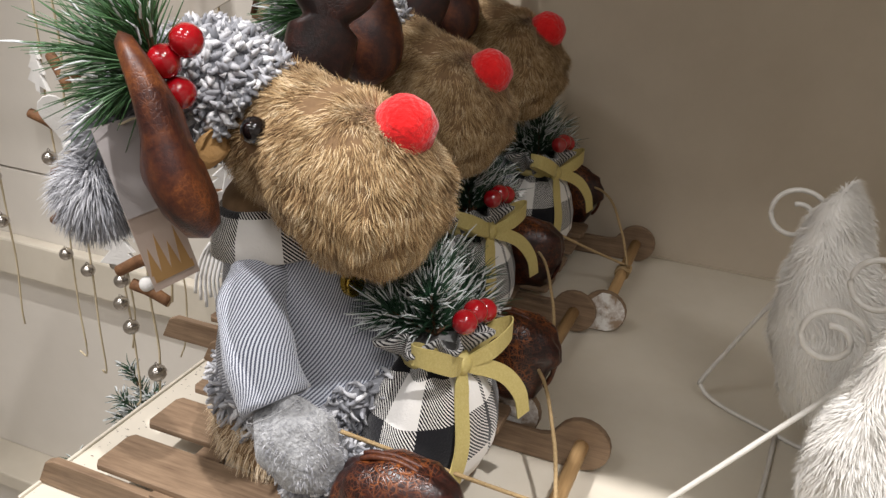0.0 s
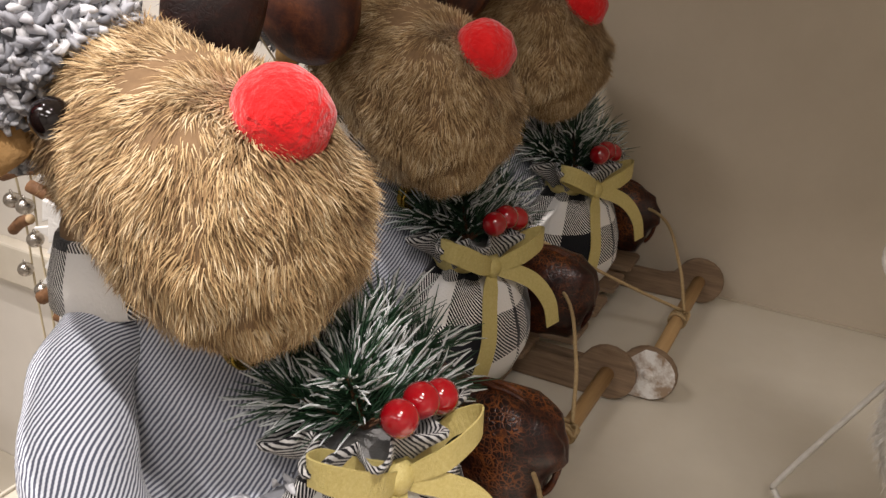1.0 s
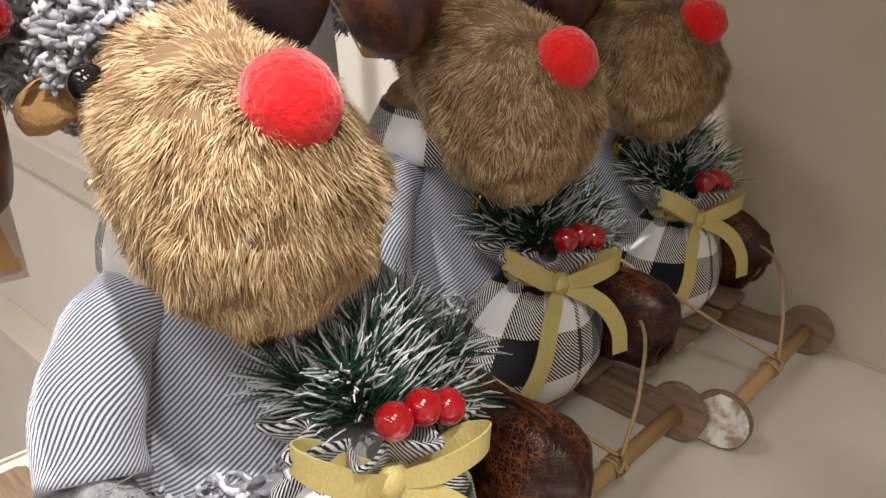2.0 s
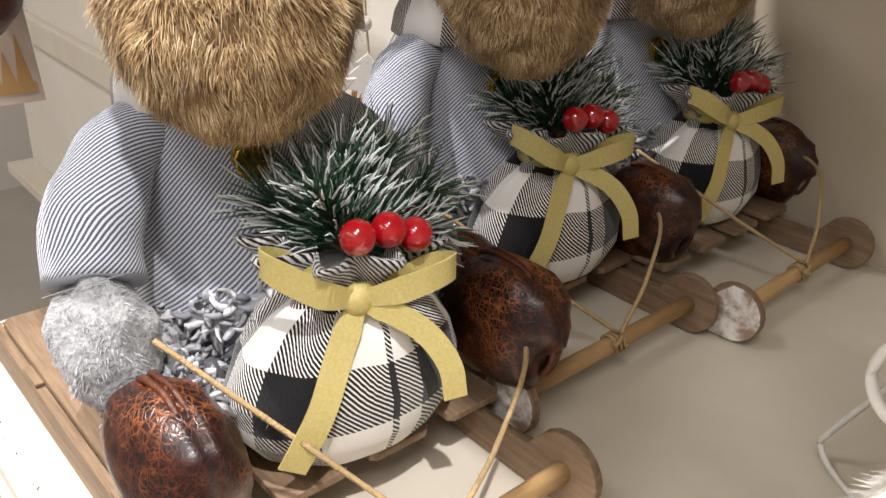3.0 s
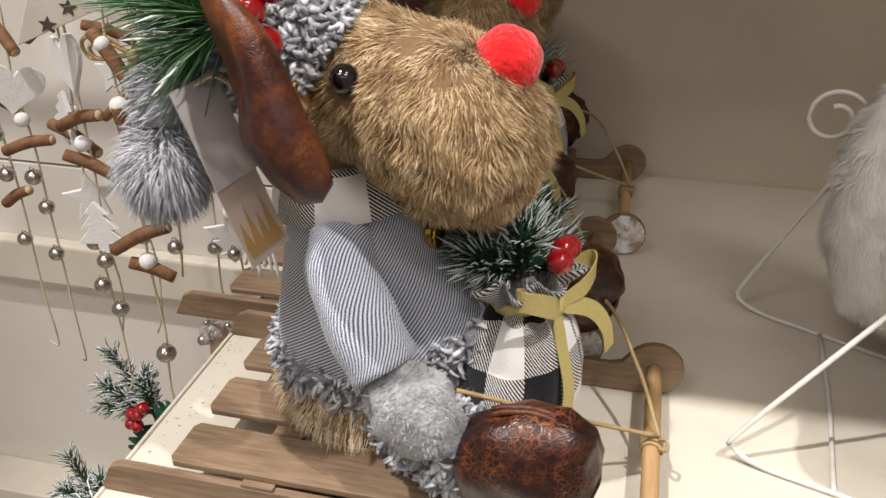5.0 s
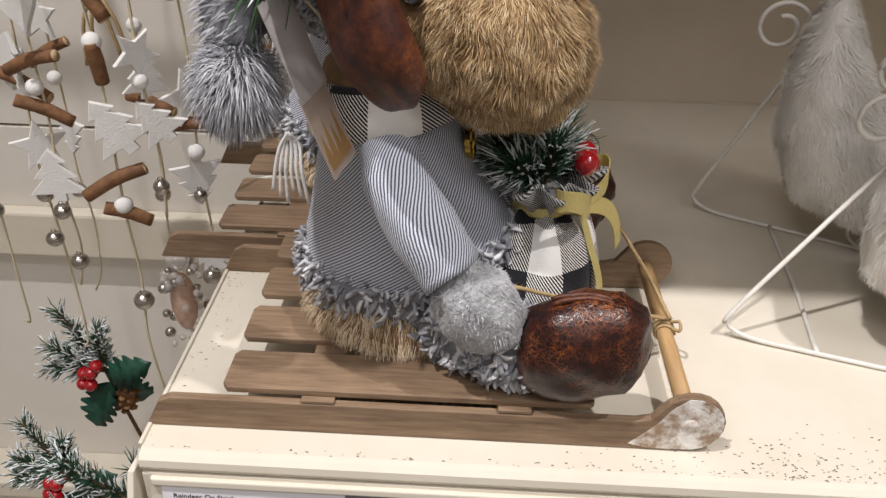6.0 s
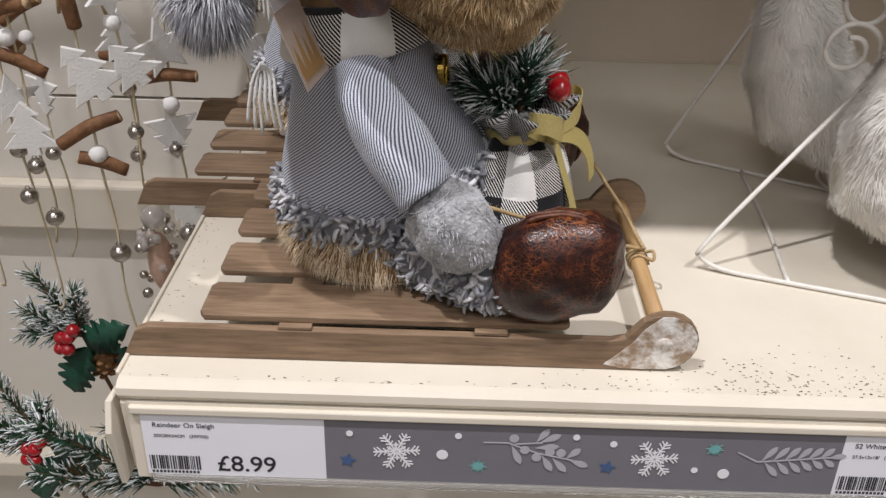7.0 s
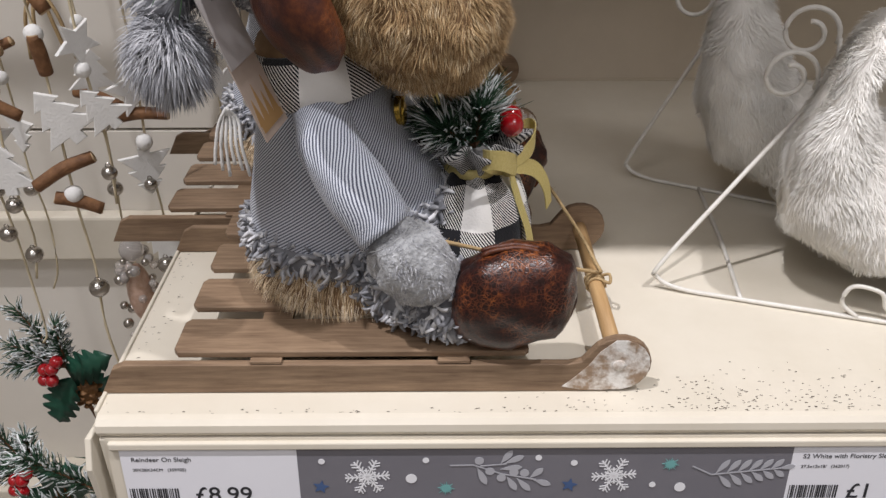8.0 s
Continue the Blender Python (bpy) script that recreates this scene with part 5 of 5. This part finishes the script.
fr = thing("wooden_house_plaque", (-0.05, 0.46, 0.22), "pale plywood plaque in a dark frame", "plaque")
part("plaque_board", plate(rect(-0.05, 0.05, -0.06, 0.09), 0.006, pose(-0.06, 0.46, 0.27, 90, 18, 5), 0.0008), PLY, fr, smooth=False)
for a, b in (((-0.05, -0.06), (0.05, -0.06)), ((0.05, -0.06), (0.05, 0.09)), ((0.05, 0.09), (-0.05, 0.09)), ((-0.05, 0.09), (-0.05, -0.06))):
    m = pose(-0.06, 0.46, 0.27, 90, 18, 5)
    part("frame_bar", tube([m @ Vector((*a, 0.003)), m @ Vector((*b, 0.003))], 0.0035, 6, smooth=False), STEM, fr)
part("hanging_string", tube([(-0.075, 0.46, 0.35), (-0.07, 0.46, 0.50), (-0.07, 0.46, 0.62)], 0.0009, 6), STRING, fr)
bw = thing("twine_bow", (-0.100, 0.270, 0.185), "loose jute twine bow hanging among the garlands", "bow")
KN = V(-0.100, 0.270, 0.185)
part("bow_knot", ball(KN, 0.006, 0.005, 0.0055, 12, None, 0.2), TWINE, bw)
for sg in (-1, 1):
    for lift, reach in ((0.016, 0.040), (0.010, 0.034)):
        part("loop", tube([KN, KN + V(sg * reach * 0.5, -0.006, lift), KN + V(sg * reach, -0.004, lift * 0.6), KN + V(sg * reach * 0.9, -0.002, -0.004), KN + V(sg * reach * 0.4, 0.0, -0.002), KN], 0.0016, 7, 5), TWINE, bw)
    for k in range(2):
        part("tail", tube([KN, KN + V(sg * (0.006 + 0.006 * k), -0.003, -0.022), KN + V(sg * (0.010 + 0.008 * k), 0.0, -0.050 - 0.008 * k)], 0.0015, 7, 5), TWINE, bw)
part("hanging_string", tube([KN, KN + V(0.003, 0.004, 0.20), V(-0.110, 0.30, 0.62)], 0.0009, 6), STRING, bw)
hang = thing("hanging_rail", (-0.2, GY, 0.62), "cream steel rail from which the garlands hang", "rail", kind="structure")
part("bar", tube([(-0.60, GY + 0.015, 0.625), (-0.021, GY + 0.015, 0.625)], 0.008, 10, smooth=False), CREAM, hang)
part("bracket", box((-0.31, GY + 0.16, 0.625), 0.02, 0.30, 0.012, 0.001), CREAM, hang, smooth=False)

# ---- holly picks and the beaded ornament below ----


def holly_leaf(parent, root, d, up, L, W):
    d, up = Vector(d).normalized(), Vector(up)
    up = (up - d * up.dot(d)).normalized()
    s = d.cross(up)
    vs, fs, n = [], [], 16
    for k in range(n + 1):
        t = k / n
        w = W * math.sin(math.pi * min(1, t * 0.97 + 0.03)) ** 0.7 * (1.0 if k % 3 else 0.62)
        c = Vector(root) + d * L * t - up * L * 0.18 * t * t
        vs += [c + s * w + up * w * 0.35, c, c - s * w + up * w * 0.35, c - up * 0.0006]
        if k:
            a = 4 * (k - 1)
            for j in range(4):
                fs.append((a + j, a + (j + 1) % 4, a + 4 + (j + 1) % 4, a + 4 + j))
    return part("holly_leaf", (vs, fs), HOLLY, parent, "dark green spiny holly leaf")


def holly_pick(x, y, z, seed):
    p = thing("holly_pick", (x, y, z), "artificial pick of frosted fir, holly leaves, red berries and a cone", "holly pick", "picks below the shelf")
    part("pick_stem", tube([(x + 0.015, y + 0.03, z - 0.16), (x + 0.006, y + 0.01, z - 0.06), (x, y, z)], 0.0022, 7), STEM, p)
    fir_spray(p, (x, y, z), (((-0.45, 0.0, 1), 0.085), ((-0.95, -0.1, 0.15), 0.055), ((0.05, -0.1, 1), 0.060), ((-0.75, -0.1, 0.55), 0.060)), 0.020, 130, 0.0014, NEEDLE, 0.75, seed, spread=0.55, label="frosted fir sprig")
    for q in ((-0.018, -0.012, 0.006), (-0.008, -0.016, 0.010), (-0.020, -0.014, -0.006), (-0.010, -0.018, -0.004), (-0.002, -0.014, 0.018)):
        part("berry", ball((x + q[0], y + q[1], z + q[2]), 0.0072, seg=16), RED_GLOSS, p, "glossy red berry")
    holly_leaf(p, (x + 0.004, y - 0.006, z - 0.002), (0.75, -0.25, 0.45), (0, -1, 0.4), 0.060, 0.020)
    holly_leaf(p, (x + 0.004, y - 0.006, z - 0.010), (-0.35, -0.25, -0.8), (0, -1, 0.4), 0.062, 0.021)
    holly_leaf(p, (x + 0.006, y - 0.004, z - 0.010), (0.55, 0.2, -0.5), (0, -1, 0.4), 0.050, 0.018)
    cone = part("pine_cone", ball((x + 0.012, y + 0.004, z - 0.035), 0.013, 0.013, 0.020, 14), CONE, p, "brown pine cone")
    for k in range(34):
        a, h = k * 2.4, -0.018 + k * 0.00105
        rr = 0.0135 * math.sqrt(max(0.05, 1 - (h / 0.021) ** 2))
        part("cone_scale", ball((x + 0.012 + rr * math.cos(a), y + 0.004 + rr * math.sin(a), z - 0.035 + h), 0.0046, 0.0046, 0.0022, 6), CONE, cone)
    return p


holly_pick(-0.200, 0.335, -0.235, 81)
holly_pick(-0.225, 0.265, -0.325, 82)
low2 = thing("fir_branch", (-0.10, 0.22, -0.36), "frosted artificial fir branch", "fir branch")
fir_spray(low2, (-0.10, 0.22, -0.33), (((-0.8, -0.1, 0.75), 0.13), ((0.5, -0.1, 0.8), 0.11), ((-0.2, -0.2, 1), 0.10), ((-1, 0, 0.1), 0.12), ((0.9, 0, 0.2), 0.10)), 0.024, 210, 0.0015, NEEDLE, 0.6, 83, spread=0.6, label="frosted fir needles")

bo = thing("beaded_ornament", (-0.10, 0.33, -0.17), "clear beaded glass ornament on peach glitter", "bead ornament")
part("core", ball((-0.100, 0.33, -0.135), 0.013, 0.013, 0.034, 16), PEACH, bo, "peach glitter core")
rb = random.Random(5)
for k in range(46):
    a, h = rb.uniform(0, 6.28), rb.uniform(-0.04, 0.045)
    rr = 0.013 + 0.006 * rb.random() + (0.006 if h < -0.01 else 0)
    part("bead", ball((-0.100 + rr * math.cos(a), 0.33 + rr * math.sin(a), -0.135 + h), rb.uniform(0.003, 0.0058), seg=10), GLASS if k % 3 else SILVER, bo)
part("top_bead", ball((-0.100, 0.33, -0.085), 0.012, seg=16), GLASS, bo, "clear glass bead")
part("stand", tube([(-0.10, 0.33, -0.16), (-0.095, 0.36, -0.24), (-0.09, 0.40, -0.32)], 0.002, 6), SILVER, bo)
